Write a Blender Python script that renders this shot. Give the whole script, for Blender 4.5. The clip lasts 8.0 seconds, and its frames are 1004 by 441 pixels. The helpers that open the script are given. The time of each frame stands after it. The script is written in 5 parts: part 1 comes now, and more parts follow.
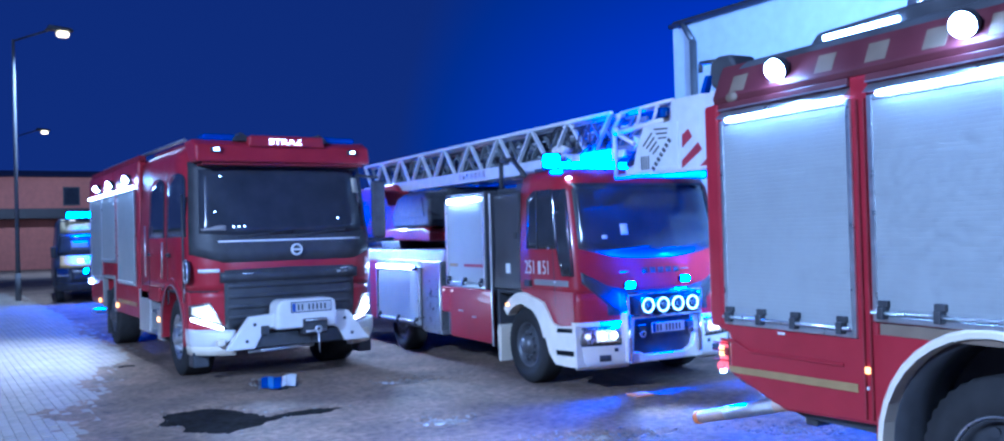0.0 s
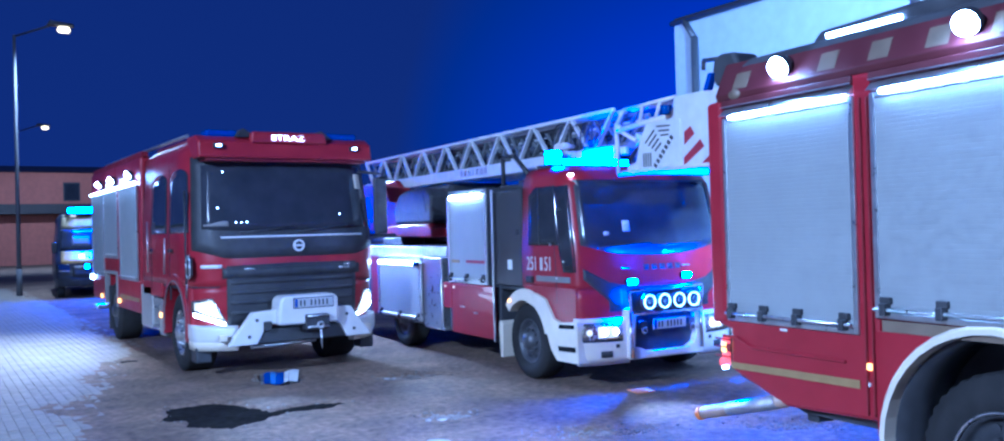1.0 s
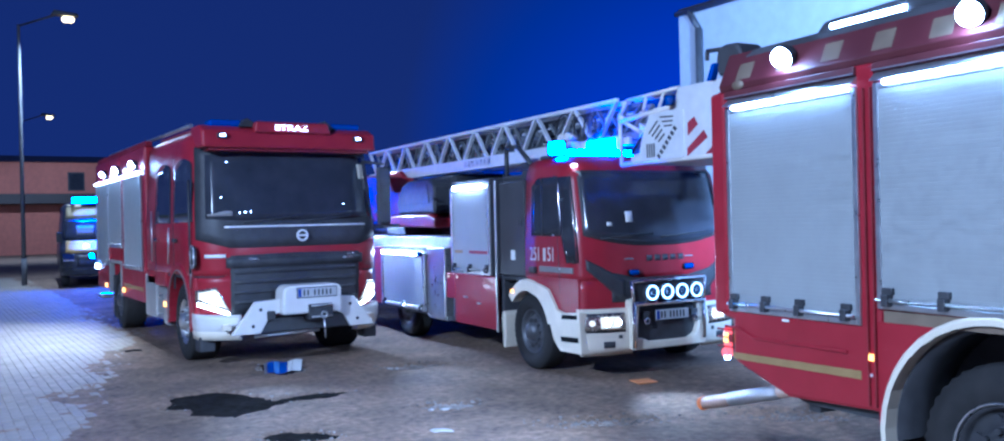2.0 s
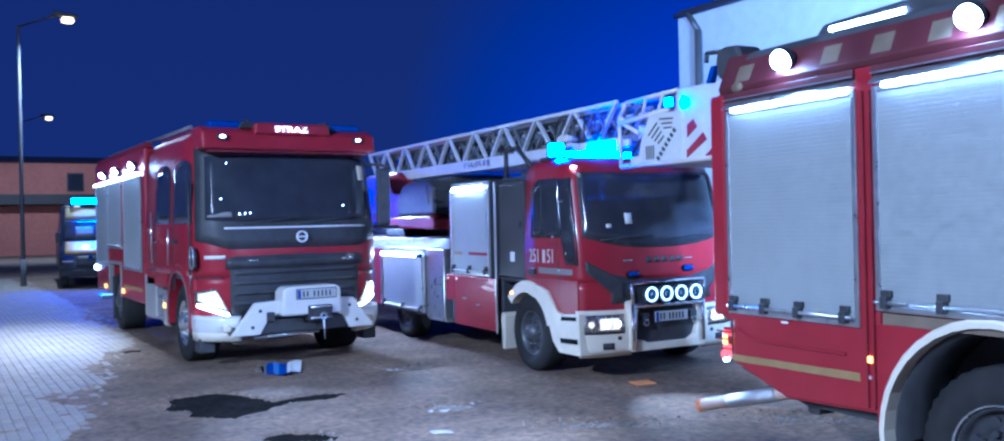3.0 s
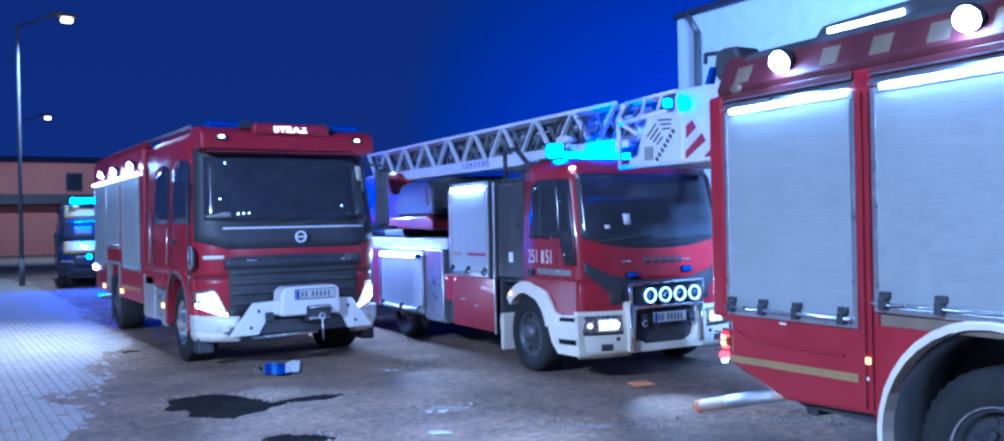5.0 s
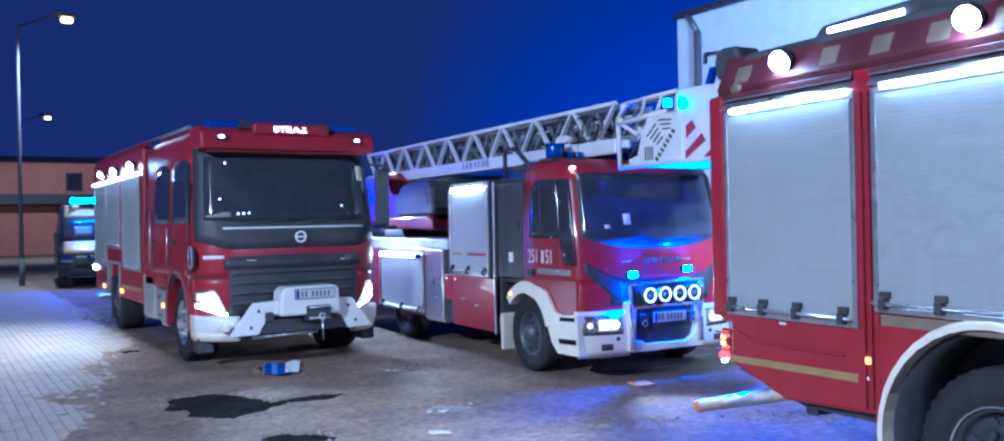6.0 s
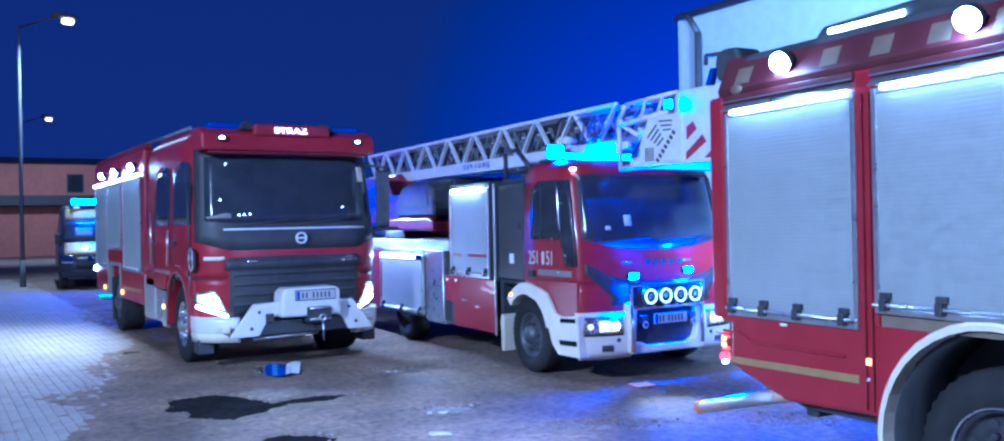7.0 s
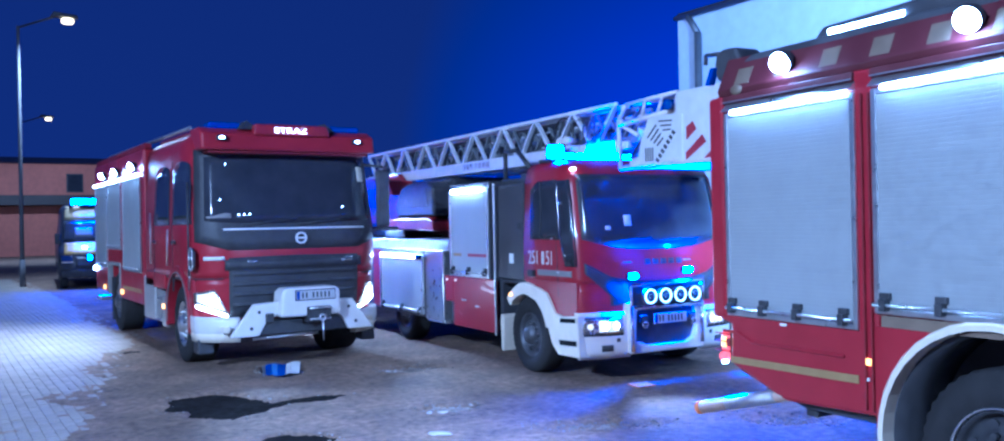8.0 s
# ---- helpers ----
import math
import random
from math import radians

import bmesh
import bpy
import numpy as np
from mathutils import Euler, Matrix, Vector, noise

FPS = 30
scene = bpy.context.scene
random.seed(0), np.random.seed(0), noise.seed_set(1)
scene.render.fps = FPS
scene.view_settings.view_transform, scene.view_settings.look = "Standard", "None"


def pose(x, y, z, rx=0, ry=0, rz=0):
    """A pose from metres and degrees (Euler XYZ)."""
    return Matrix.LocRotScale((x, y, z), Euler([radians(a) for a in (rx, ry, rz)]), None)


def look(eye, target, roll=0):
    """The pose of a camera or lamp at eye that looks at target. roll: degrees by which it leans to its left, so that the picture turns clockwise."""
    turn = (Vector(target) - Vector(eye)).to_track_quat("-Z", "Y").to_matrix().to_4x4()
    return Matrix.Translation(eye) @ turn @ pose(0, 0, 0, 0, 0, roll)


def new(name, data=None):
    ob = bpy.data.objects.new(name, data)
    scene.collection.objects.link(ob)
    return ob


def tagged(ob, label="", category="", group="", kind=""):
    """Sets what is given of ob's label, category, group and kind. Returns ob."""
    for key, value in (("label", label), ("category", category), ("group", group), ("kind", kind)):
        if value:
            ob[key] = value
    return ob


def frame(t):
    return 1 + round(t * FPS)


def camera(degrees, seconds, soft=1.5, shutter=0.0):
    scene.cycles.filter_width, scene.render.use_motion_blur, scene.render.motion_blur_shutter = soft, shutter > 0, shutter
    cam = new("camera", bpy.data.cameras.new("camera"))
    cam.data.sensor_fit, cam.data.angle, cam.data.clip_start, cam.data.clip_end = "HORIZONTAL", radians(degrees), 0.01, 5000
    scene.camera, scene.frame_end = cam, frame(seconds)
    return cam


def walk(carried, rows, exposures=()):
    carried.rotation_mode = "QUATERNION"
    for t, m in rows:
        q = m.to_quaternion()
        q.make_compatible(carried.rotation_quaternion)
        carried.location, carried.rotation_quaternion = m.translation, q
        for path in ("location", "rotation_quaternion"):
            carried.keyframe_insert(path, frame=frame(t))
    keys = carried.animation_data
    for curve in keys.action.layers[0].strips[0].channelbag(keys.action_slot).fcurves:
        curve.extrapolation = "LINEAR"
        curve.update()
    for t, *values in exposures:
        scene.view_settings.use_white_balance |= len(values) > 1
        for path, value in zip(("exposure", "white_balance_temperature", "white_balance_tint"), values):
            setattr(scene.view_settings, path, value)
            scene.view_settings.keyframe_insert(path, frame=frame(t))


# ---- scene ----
cam = camera(58.49, 8.0, soft=2.1)

# Flashing groups, one sign for each tenth of a second: ladder truck's roof bar, its grille, the basket, the van's bar, the van's grille.
FLASH = (
    "11011 11111 00100 10100 01101 11011 11111 10100 00100 01001 11011 11111 10100 00000 01001 10011 11111 00100 "
    "00000 01001 10011 11111 00100 00000 01001 10011 11111 00100 "
    "00000 01001 10110 01110 10000 00101 11001 10111 01110 10100 00101 11001 10111 01100 10100 01001 11001 10111 10110 00100 "
    "01001 11001 10111 10110 00100 01001 11001 10111 10110 00100 "
    "01001 11110 01110 10100 00000 11000 11110 11111 00100 00001 11001 11111 11110 00000 00001 11001 11111 01010 00100 00001 "
    "11001 11111 11011").split()

PATH = [
    (0.0, pose(0.044, 0.033, 1.806, 90.752, 1.630, -32.848)),
    (0.5, pose(0.029, 0.024, 1.808, 90.749, 1.596, -32.856)),
    (1.0, pose(0.008, 0.024, 1.808, 90.515, 1.526, -32.858)),
    (1.5, pose(0.012, 0.020, 1.798, 89.940, 1.376, -32.626)),
    (3.0, pose(0.000, 0.006, 1.804, 90.033, 1.283, -32.669)),
    (3.5, pose(0.004, 0.008, 1.801, 90.093, 1.179, -32.653)),
    (4.0, pose(0.004, 0.008, 1.801, 90.103, 1.155, -32.689)),
    (4.5, pose(0.000, 0.004, 1.803, 90.086, 1.149, -32.726)),
    (6.0, pose(0.000, 0.003, 1.803, 90.074, 1.172, -32.741)),
    (6.5, pose(0.004, 0.003, 1.798, 90.198, 1.130, -32.666)),
    (7.0, pose(0.004, 0.004, 1.800, 90.168, 1.153, -32.687)),
    (7.5, pose(0.000, 0.002, 1.803, 90.149, 1.147, -32.729)),
    (8.0, pose(0.001, 0.002, 1.803, 90.146, 1.153, -32.705)),
]
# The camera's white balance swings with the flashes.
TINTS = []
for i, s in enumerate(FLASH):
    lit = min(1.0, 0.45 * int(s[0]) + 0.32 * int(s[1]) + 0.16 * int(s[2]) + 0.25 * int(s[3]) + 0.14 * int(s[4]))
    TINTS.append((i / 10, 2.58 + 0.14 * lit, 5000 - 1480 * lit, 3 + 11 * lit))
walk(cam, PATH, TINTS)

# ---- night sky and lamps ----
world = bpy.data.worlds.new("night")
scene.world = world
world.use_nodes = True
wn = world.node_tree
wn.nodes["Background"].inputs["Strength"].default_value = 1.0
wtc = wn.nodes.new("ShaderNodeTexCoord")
# bluer towards the ladder truck's side: beacon glow put into the sky colour
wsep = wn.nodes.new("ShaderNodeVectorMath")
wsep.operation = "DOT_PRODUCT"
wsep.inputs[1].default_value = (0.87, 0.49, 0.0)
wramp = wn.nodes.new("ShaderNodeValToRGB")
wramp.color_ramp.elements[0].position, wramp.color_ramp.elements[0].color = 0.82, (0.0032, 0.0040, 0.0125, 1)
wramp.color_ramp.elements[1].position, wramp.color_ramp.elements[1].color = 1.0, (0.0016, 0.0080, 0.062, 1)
# the beacons' glow painted into the low sky thins out upwards
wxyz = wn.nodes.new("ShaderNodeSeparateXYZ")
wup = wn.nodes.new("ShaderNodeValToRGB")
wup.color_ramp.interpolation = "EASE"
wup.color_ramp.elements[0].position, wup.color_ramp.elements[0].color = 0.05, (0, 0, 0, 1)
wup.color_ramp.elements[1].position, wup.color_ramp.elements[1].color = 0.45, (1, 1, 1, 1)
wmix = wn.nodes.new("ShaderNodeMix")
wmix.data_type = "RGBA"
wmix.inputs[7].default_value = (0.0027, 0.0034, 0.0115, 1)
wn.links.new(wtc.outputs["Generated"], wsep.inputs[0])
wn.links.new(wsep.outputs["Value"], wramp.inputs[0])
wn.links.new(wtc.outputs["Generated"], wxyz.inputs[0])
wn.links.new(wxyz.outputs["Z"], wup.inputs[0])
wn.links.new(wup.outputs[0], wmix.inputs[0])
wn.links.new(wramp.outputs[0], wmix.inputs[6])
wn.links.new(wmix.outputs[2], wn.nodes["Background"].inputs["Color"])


def spot(name, eye, target, watts, color, size=70, blend=0.6, radius=0.06):
    data = bpy.data.lights.new(name, "SPOT")
    data.energy, data.color, data.spot_size, data.spot_blend, data.shadow_soft_size = watts, color, radians(size), blend, radius
    ob = new(name, data)
    ob.matrix_world = look(eye, target)
    return ob


COOL = (0.92, 0.97, 1.0)


def local(origin, rz):
    return pose(origin[0], origin[1], 0, 0, 0, rz)


M_ENGINE = local((4.10, 11.47), 0)
M_LADDER = local((7.18, 7.63), -4.1)
M_REAR = local((4.74, 4.36), -5.4)


def at(m, x, y, z):
    return m @ Vector((x, y, z))


# work lamps on the fire engine's roof edge, over the paving
for wy in (3.9, 5.5, 7.1):
    spot("work_lamp_light", at(M_ENGINE, -1.40, wy, 2.78), at(M_ENGINE, -4.2, wy - 1.1, 0), 100, (1, 0.82, 0.56), 112, 0.9)
# and on its other side, towards the ladder truck
for wy in (3.9, 5.5):
    spot("work_lamp_light", at(M_ENGINE, 1.45, wy, 2.80), at(M_ENGINE, 1.8, wy - 2.6, 0.0), 82, (1, 0.93, 0.82), 84, 0.8)
# work lamps on the tender's roof edge
spot("work_lamp_light", at(M_REAR, -0.20, -0.49, 2.78), at(M_REAR, -2.4, 3.2, 0.0), 130, (1.0, 0.93, 0.82), 76, 0.8)
spot("work_lamp_light", at(M_REAR, -0.20, -1.80, 2.78), at(M_REAR, -3.2, 1.0, 0.0), 130, (1.0, 0.93, 0.82), 92, 0.8)
# street lamps
spot("street_lamp_light", (4.05, 33.03, 8.60), (4.3, 32.0, 0), 480, (1.0, 0.88, 0.68), 150, 0.6, 0.12)
spot("street_lamp_light", (6.49, 62.36, 8.60), (7.5, 66.0, 0), 480, (1.0, 0.88, 0.68), 165, 0.6, 0.12)
# an added street lamp, unseen behind the camera, lights this side of the yard
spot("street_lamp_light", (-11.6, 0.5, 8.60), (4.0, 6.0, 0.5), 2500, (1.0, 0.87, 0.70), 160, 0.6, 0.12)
# unseen work lamps added on the tender's far roof edge, to light the hall
for wy in (-0.49, -1.80):
    spot("work_lamp_light", at(M_REAR, 2.64, wy, 2.80), at(M_REAR, 5.5, wy + 7.0, 3.2), 330, COOL, 90, 0.8)
# headlamps
for hx in (-0.98, 0.98):
    spot("headlamp_light", at(M_ENGINE, hx, -0.12, 0.86), at(M_ENGINE, hx, -6, -0.2), 50, (1, 0.92, 0.76), 46, 0.8)
for hx in (-0.95, 0.75):
    spot("headlamp_light", at(M_LADDER, hx, -0.10, 0.66), at(M_LADDER, hx, -5, -0.3), 40, (1, 0.92, 0.76), 70, 0.8)


# ---- materials ----
def mat(name, color, rough=0.5, metal=0.0, scale=8.0, vary=0.15, bump=0.0, bscale=60.0, coat=0.0, random_hue=0.0, spec=0.5, rvar=1.0):
    m = bpy.data.materials.new(name)
    m.use_nodes = True
    nt = m.node_tree
    b = nt.nodes["Principled BSDF"]
    b.inputs["Roughness"].default_value = rough
    b.inputs["Metallic"].default_value = metal
    b.inputs["Specular IOR Level"].default_value = spec
    b.inputs["Coat Weight"].default_value = coat
    b.inputs["Coat Roughness"].default_value = 0.06
    tc = nt.nodes.new("ShaderNodeTexCoord")
    n1 = nt.nodes.new("ShaderNodeTexNoise")
    n1.inputs["Scale"].default_value, n1.inputs["Detail"].default_value = scale, 6
    n2 = nt.nodes.new("ShaderNodeTexNoise")
    n2.inputs["Scale"].default_value, n2.inputs["Detail"].default_value = scale * 0.13, 3
    mul = nt.nodes.new("ShaderNodeMath")
    mul.operation = "ADD"
    nt.links.new(tc.outputs["Object"], n1.inputs["Vector"])
    nt.links.new(tc.outputs["Object"], n2.inputs["Vector"])
    nt.links.new(n1.outputs["Fac"], mul.inputs[0])
    nt.links.new(n2.outputs["Fac"], mul.inputs[1])
    last = mul.outputs[0]
    if random_hue:
        oi = nt.nodes.new("ShaderNodeObjectInfo")
        ma = nt.nodes.new("ShaderNodeMath")
        ma.operation = "MULTIPLY_ADD"
        ma.inputs[1].default_value = random_hue
        nt.links.new(oi.outputs["Random"], ma.inputs[0])
        nt.links.new(last, ma.inputs[2])
        last = ma.outputs[0]
    ramp = nt.nodes.new("ShaderNodeMapRange")
    ramp.inputs["From Min"].default_value, ramp.inputs["From Max"].default_value = 0.7, 1.3
    ramp.inputs["To Min"].default_value, ramp.inputs["To Max"].default_value = 1 - vary, 1 + vary
    nt.links.new(last, ramp.inputs["Value"])
    mix = nt.nodes.new("ShaderNodeVectorMath")
    mix.operation = "SCALE"
    mix.inputs[0].default_value = color
    nt.links.new(ramp.outputs[0], mix.inputs["Scale"])
    nt.links.new(mix.outputs[0], b.inputs["Base Color"])
    rr = nt.nodes.new("ShaderNodeMapRange")
    rr.inputs["From Min"].default_value, rr.inputs["From Max"].default_value = 0.3, 0.7
    rr.inputs["To Min"].default_value, rr.inputs["To Max"].default_value = max(0.02, rough - 0.1 * rvar * min(1, rough * 2)), min(1, rough + 0.12 * rvar * min(1, rough * 2))
    nt.links.new(n1.outputs["Fac"], rr.inputs["Value"])
    nt.links.new(rr.outputs[0], b.inputs["Roughness"])
    if bump:
        n3 = nt.nodes.new("ShaderNodeTexNoise")
        n3.inputs["Scale"].default_value, n3.inputs["Detail"].default_value = bscale, 4
        nt.links.new(tc.outputs["Object"], n3.inputs["Vector"])
        bu = nt.nodes.new("ShaderNodeBump")
        bu.inputs["Strength"].default_value, bu.inputs["Distance"].default_value = bump, 0.02
        nt.links.new(n3.outputs["Fac"], bu.inputs["Height"])
        nt.links.new(bu.outputs[0], b.inputs["Normal"])
    return m


def glow(name, color, strength):
    m = bpy.data.materials.new(name)
    m.use_nodes = True
    b = m.node_tree.nodes["Principled BSDF"]
    b.inputs["Base Color"].default_value = (*[min(1, 0.5 * c + 0.1) for c in color], 1)
    b.inputs["Emission Color"].default_value = (*color, 1)
    b.inputs["Emission Strength"].default_value = strength
    b.inputs["Roughness"].default_value = 0.4
    return m


RED = mat("red_fire_paint", (0.24, 0.014, 0.024), 0.38, 0, 5, 0.10, coat=0.2, spec=0.35, rvar=0.5)
MAROON = mat("maroon_paint", (0.075, 0.016, 0.020), 0.5, 0, 6, 0.2)
RED_DEEP = mat("red_plastic", (0.17, 0.012, 0.016), 0.45, 0, 6, 0.15)
WHITE = mat("white_paint", (0.62, 0.60, 0.56), 0.35, 0, 6, 0.08, coat=0.3)
CREAM = mat("cream_plastic", (0.66, 0.60, 0.46), 0.4, 0, 6, 0.10)
BLACK = mat("black_plastic", (0.042, 0.042, 0.045), 0.48, 0, 9, 0.3, 0.15, 140, spec=0.35)
SOOT = mat("matt_black_lining", (0.004, 0.004, 0.004), 0.9, 0, 9, 0.2, spec=0.1)
DARKGREY = mat("grey_anthracite_paint", (0.055, 0.055, 0.06), 0.4, 0, 7, 0.2)
SCREEN = mat("dark_window_glass", (0.036, 0.038, 0.048), 0.09, 0, 3, 0.3, spec=0.45)
SHUTTER = mat("anodised_shutter_aluminium", (0.35, 0.365, 0.36), 0.5, 0.35, 20, 0.06)
ALU = mat("brushed_aluminium", (0.62, 0.63, 0.64), 0.32, 0.9, 14, 0.10)
TREAD = mat("tread_plate_aluminium", (0.5, 0.5, 0.5), 0.4, 0.9, 14, 0.2, 0.5, 90)
CHROME = mat("chrome", (0.85, 0.85, 0.86), 0.10, 1.0, 10, 0.05)
TYRE = mat("tyre_rubber", (0.028, 0.027, 0.026), 0.85, 0, 12, 0.3, 0.3, 120, spec=0.2)
STEEL = mat("painted_steel_dark", (0.05, 0.05, 0.052), 0.55, 0.3, 12, 0.3)
LADDER_GREY = mat("ladder_light_grey_paint", (0.70, 0.71, 0.72), 0.4, 0.2, 8, 0.1)
BEIGE_TAPE = mat("dull_reflective_tape", (0.15, 0.115, 0.075), 0.5, 0, 10, 0.2)
OLIVE = mat("reflective_yellow_tape", (0.27, 0.185, 0.065), 0.40, 0, 10, 0.15)
STRIPE_RED = mat("red_tape", (0.26, 0.03, 0.05), 0.4, 0, 10, 0.15)
PLATE = mat("number_plate_white", (0.42, 0.42, 0.42), 0.45, 0, 10, 0.05)
INK = mat("black_ink", (0.02, 0.02, 0.022), 0.6, 0, 10, 0.1)
PLATE_FRAME = mat("plate_holder", (0.03, 0.03, 0.035), 0.5, 0, 10, 0.1)
EMBLEM = mat("emblem_silver", (0.7, 0.7, 0.72), 0.25, 0.8, 10, 0.05)
EMBLEM_WHITE = mat("satin_bright_trim", (0.75, 0.75, 0.76), 0.5, 0.1, 10, 0.05)
CREAM_DARK = mat("grey_beige_trim", (0.22, 0.21, 0.20), 0.6, 0, 6, 0.15)
PAPER = mat("white_paper", (0.7, 0.7, 0.68), 0.8, 0, 10, 0.05)
GLOW_WHITE = glow("led_white", (0.92, 0.97, 1.0), 14)
GLOW_STRIP = glow("led_strip_white", (0.9, 0.96, 1.0), 8)
GLOW_SIDE = glow("side_strip_white", (1.0, 0.94, 0.82), 2.6)
GLOW_LOCKER = glow("locker_strip_white", (1.0, 0.92, 0.76), 8)
GLOW_WARM = glow("headlamp_glow", (1.0, 0.88, 0.62), 3)
GLOW_WARM_SOFT = glow("headlamp_reflector_glow", (1.0, 0.74, 0.40), 0.15)
GLOW_SODIUM = glow("street_lamp_glow", (1.0, 0.58, 0.15), 1.1)
GLOW_RING = glow("spot_ring_glow", (0.72, 0.88, 1.0), 0.8)
HEADLAMP_BODY = mat("headlamp_reflector", (0.45, 0.40, 0.34), 0.25, 0.8, 20, 0.3)
SPOT_LENS = mat("spot_lens", (0.10, 0.14, 0.22), 0.12, 0.6, 20, 0.2)
GLOW_AMBER = glow("amber_marker_glow", (1.0, 0.30, 0.02), 0.9)
GLOW_RED = glow("tail_lamp_glow", (1.0, 0.05, 0.03), 0.30)
GLOW_BLUE = glow("beacon_blue_glow", (0.02, 0.12, 1.0), 160)
GLOW_BLUE_SIDE = glow("side_beacon_glow", (0.02, 0.12, 1.0), 60)
GLOW_BLUE_GRILLE = glow("grille_beacon_glow", (0.02, 0.12, 1.0), 2600)
GLOW_BLUE_VAN = glow("van_beacon_glow", (0.02, 0.12, 1.0), 200)
GLOW_SIGN = glow("sign_glow", (1.0, 0.92, 0.86), 1.3)
GLOW_DOT = glow("small_lamp_glow", (0.95, 0.97, 1.0), 3)
TANK = mat("dull_grey_aluminium", (0.36, 0.35, 0.33), 0.55, 0.4, 12, 0.2)
TUBE = mat("beige_tube", (0.42, 0.30, 0.22), 0.5, 0, 12, 0.15)
POLE = mat("galvanised_pole", (0.10, 0.10, 0.105), 0.7, 0.1, 8, 0.2)
# darker copy of the ladder grey, with the inner sections' shade painted in
LADDER_SHADED = mat("shaded_ladder_grey", (0.20, 0.21, 0.22), 0.5, 0.3, 14, 0.3)
RIM_GREY = mat("grey_wheel_steel", (0.10, 0.10, 0.105), 0.45, 0.5, 12, 0.2)
BLUE_LENS = mat("blue_lens", (0.01, 0.05, 0.30), 0.12, 0, 10, 0.1, spec=0.7)


# ---- mesh helpers ----
def part(name, bm, material, parent=None, label="", m=None):
    me = bpy.data.meshes.new(name)
    bm.normal_update()
    bm.to_mesh(me)
    bm.free()
    me.materials.append(material)
    ob = new(name, me)
    if parent is not None:
        ob.parent = parent
    if m is not None:
        ob.matrix_basis = m
    if label:
        ob["label"] = label
    return ob


def again(ob, m, parent=None):
    """A repeat of a part that shares its mesh."""
    o = new(ob.name.split(".")[0], ob.data)
    o.parent = parent if parent is not None else ob.parent
    o.matrix_basis = m
    if "label" in ob:
        o["label"] = ob["label"]
    return o


def thing(name, m, label, category, group="", kind=""):
    ob = new(name)
    ob.empty_display_size = 0.2
    ob.matrix_basis = m
    return tagged(ob, label, category, group, kind)


def box(x0, x1, y0, y1, z0, z1, bevel=0.0, seg=2, bm=None):
    b = bmesh.new()
    bmesh.ops.create_cube(b, size=1)
    for v in b.verts:
        v.co = Vector((x0 + (v.co.x + 0.5) * (x1 - x0), y0 + (v.co.y + 0.5) * (y1 - y0), z0 + (v.co.z + 0.5) * (z1 - z0)))
    if bevel:
        bmesh.ops.bevel(b, geom=b.edges[:], offset=min(bevel, 0.45 * min(abs(x1 - x0), abs(y1 - y0), abs(z1 - z0))), segments=seg, affect="EDGES", profile=0.5)
    return merge(bm, b)


def merge(bm, b):
    if bm is None:
        return b
    me = bpy.data.meshes.new("tmp")
    b.to_mesh(me)
    b.free()
    bm.from_mesh(me)
    bpy.data.meshes.remove(me)
    return bm


def prism(points, axis, a0, a1, bevel=0.0, bm=None, seg=2):
    """A polygon drawn in the two other axes (x: (y, z); y: (x, z); z: (x, y)), from a0 to a1 along axis."""
    b = bmesh.new()

    def co(p, a):
        return {"x": (a, p[0], p[1]), "y": (p[0], a, p[1]), "z": (p[0], p[1], a)}[axis]
    lo = [b.verts.new(co(p, a0)) for p in points]
    hi = [b.verts.new(co(p, a1)) for p in points]
    n = len(points)
    b.faces.new(lo)
    b.faces.new(list(reversed(hi)))
    for i in range(n):
        b.faces.new((lo[(i + 1) % n], lo[i], hi[i], hi[(i + 1) % n]))
    bmesh.ops.recalc_face_normals(b, faces=b.faces[:])
    if bevel:
        bmesh.ops.bevel(b, geom=b.edges[:], offset=bevel, segments=seg, affect="EDGES", profile=0.5)
    return merge(bm, b)


def rod(p, q, r, n=8, bm=None, r2=None):
    """A round bar from p to q."""
    b = bmesh.new()
    p, q = Vector(p), Vector(q)
    bmesh.ops.create_cone(b, cap_ends=True, segments=n, radius1=r, radius2=r if r2 is None else r2, depth=(q - p).length)
    turn = (q - p).to_track_quat("Z", "Y").to_matrix().to_4x4()
    bmesh.ops.transform(b, matrix=Matrix.Translation((p + q) / 2) @ turn, verts=b.verts)
    for f in b.faces:
        f.smooth = len(f.verts) == 4
    return merge(bm, b)


def bar(p, q, w, h, bm=None):
    """A square bar from p to q."""
    b = bmesh.new()
    bmesh.ops.create_cube(b, size=1)
    p, q = Vector(p), Vector(q)
    turn = (q - p).to_track_quat("Z", "Y").to_matrix().to_4x4()
    bmesh.ops.transform(b, matrix=Matrix.Translation((p + q) / 2) @ turn @ Matrix.Diagonal((w, h, (q - p).length, 1)), verts=b.verts)
    return merge(bm, b)


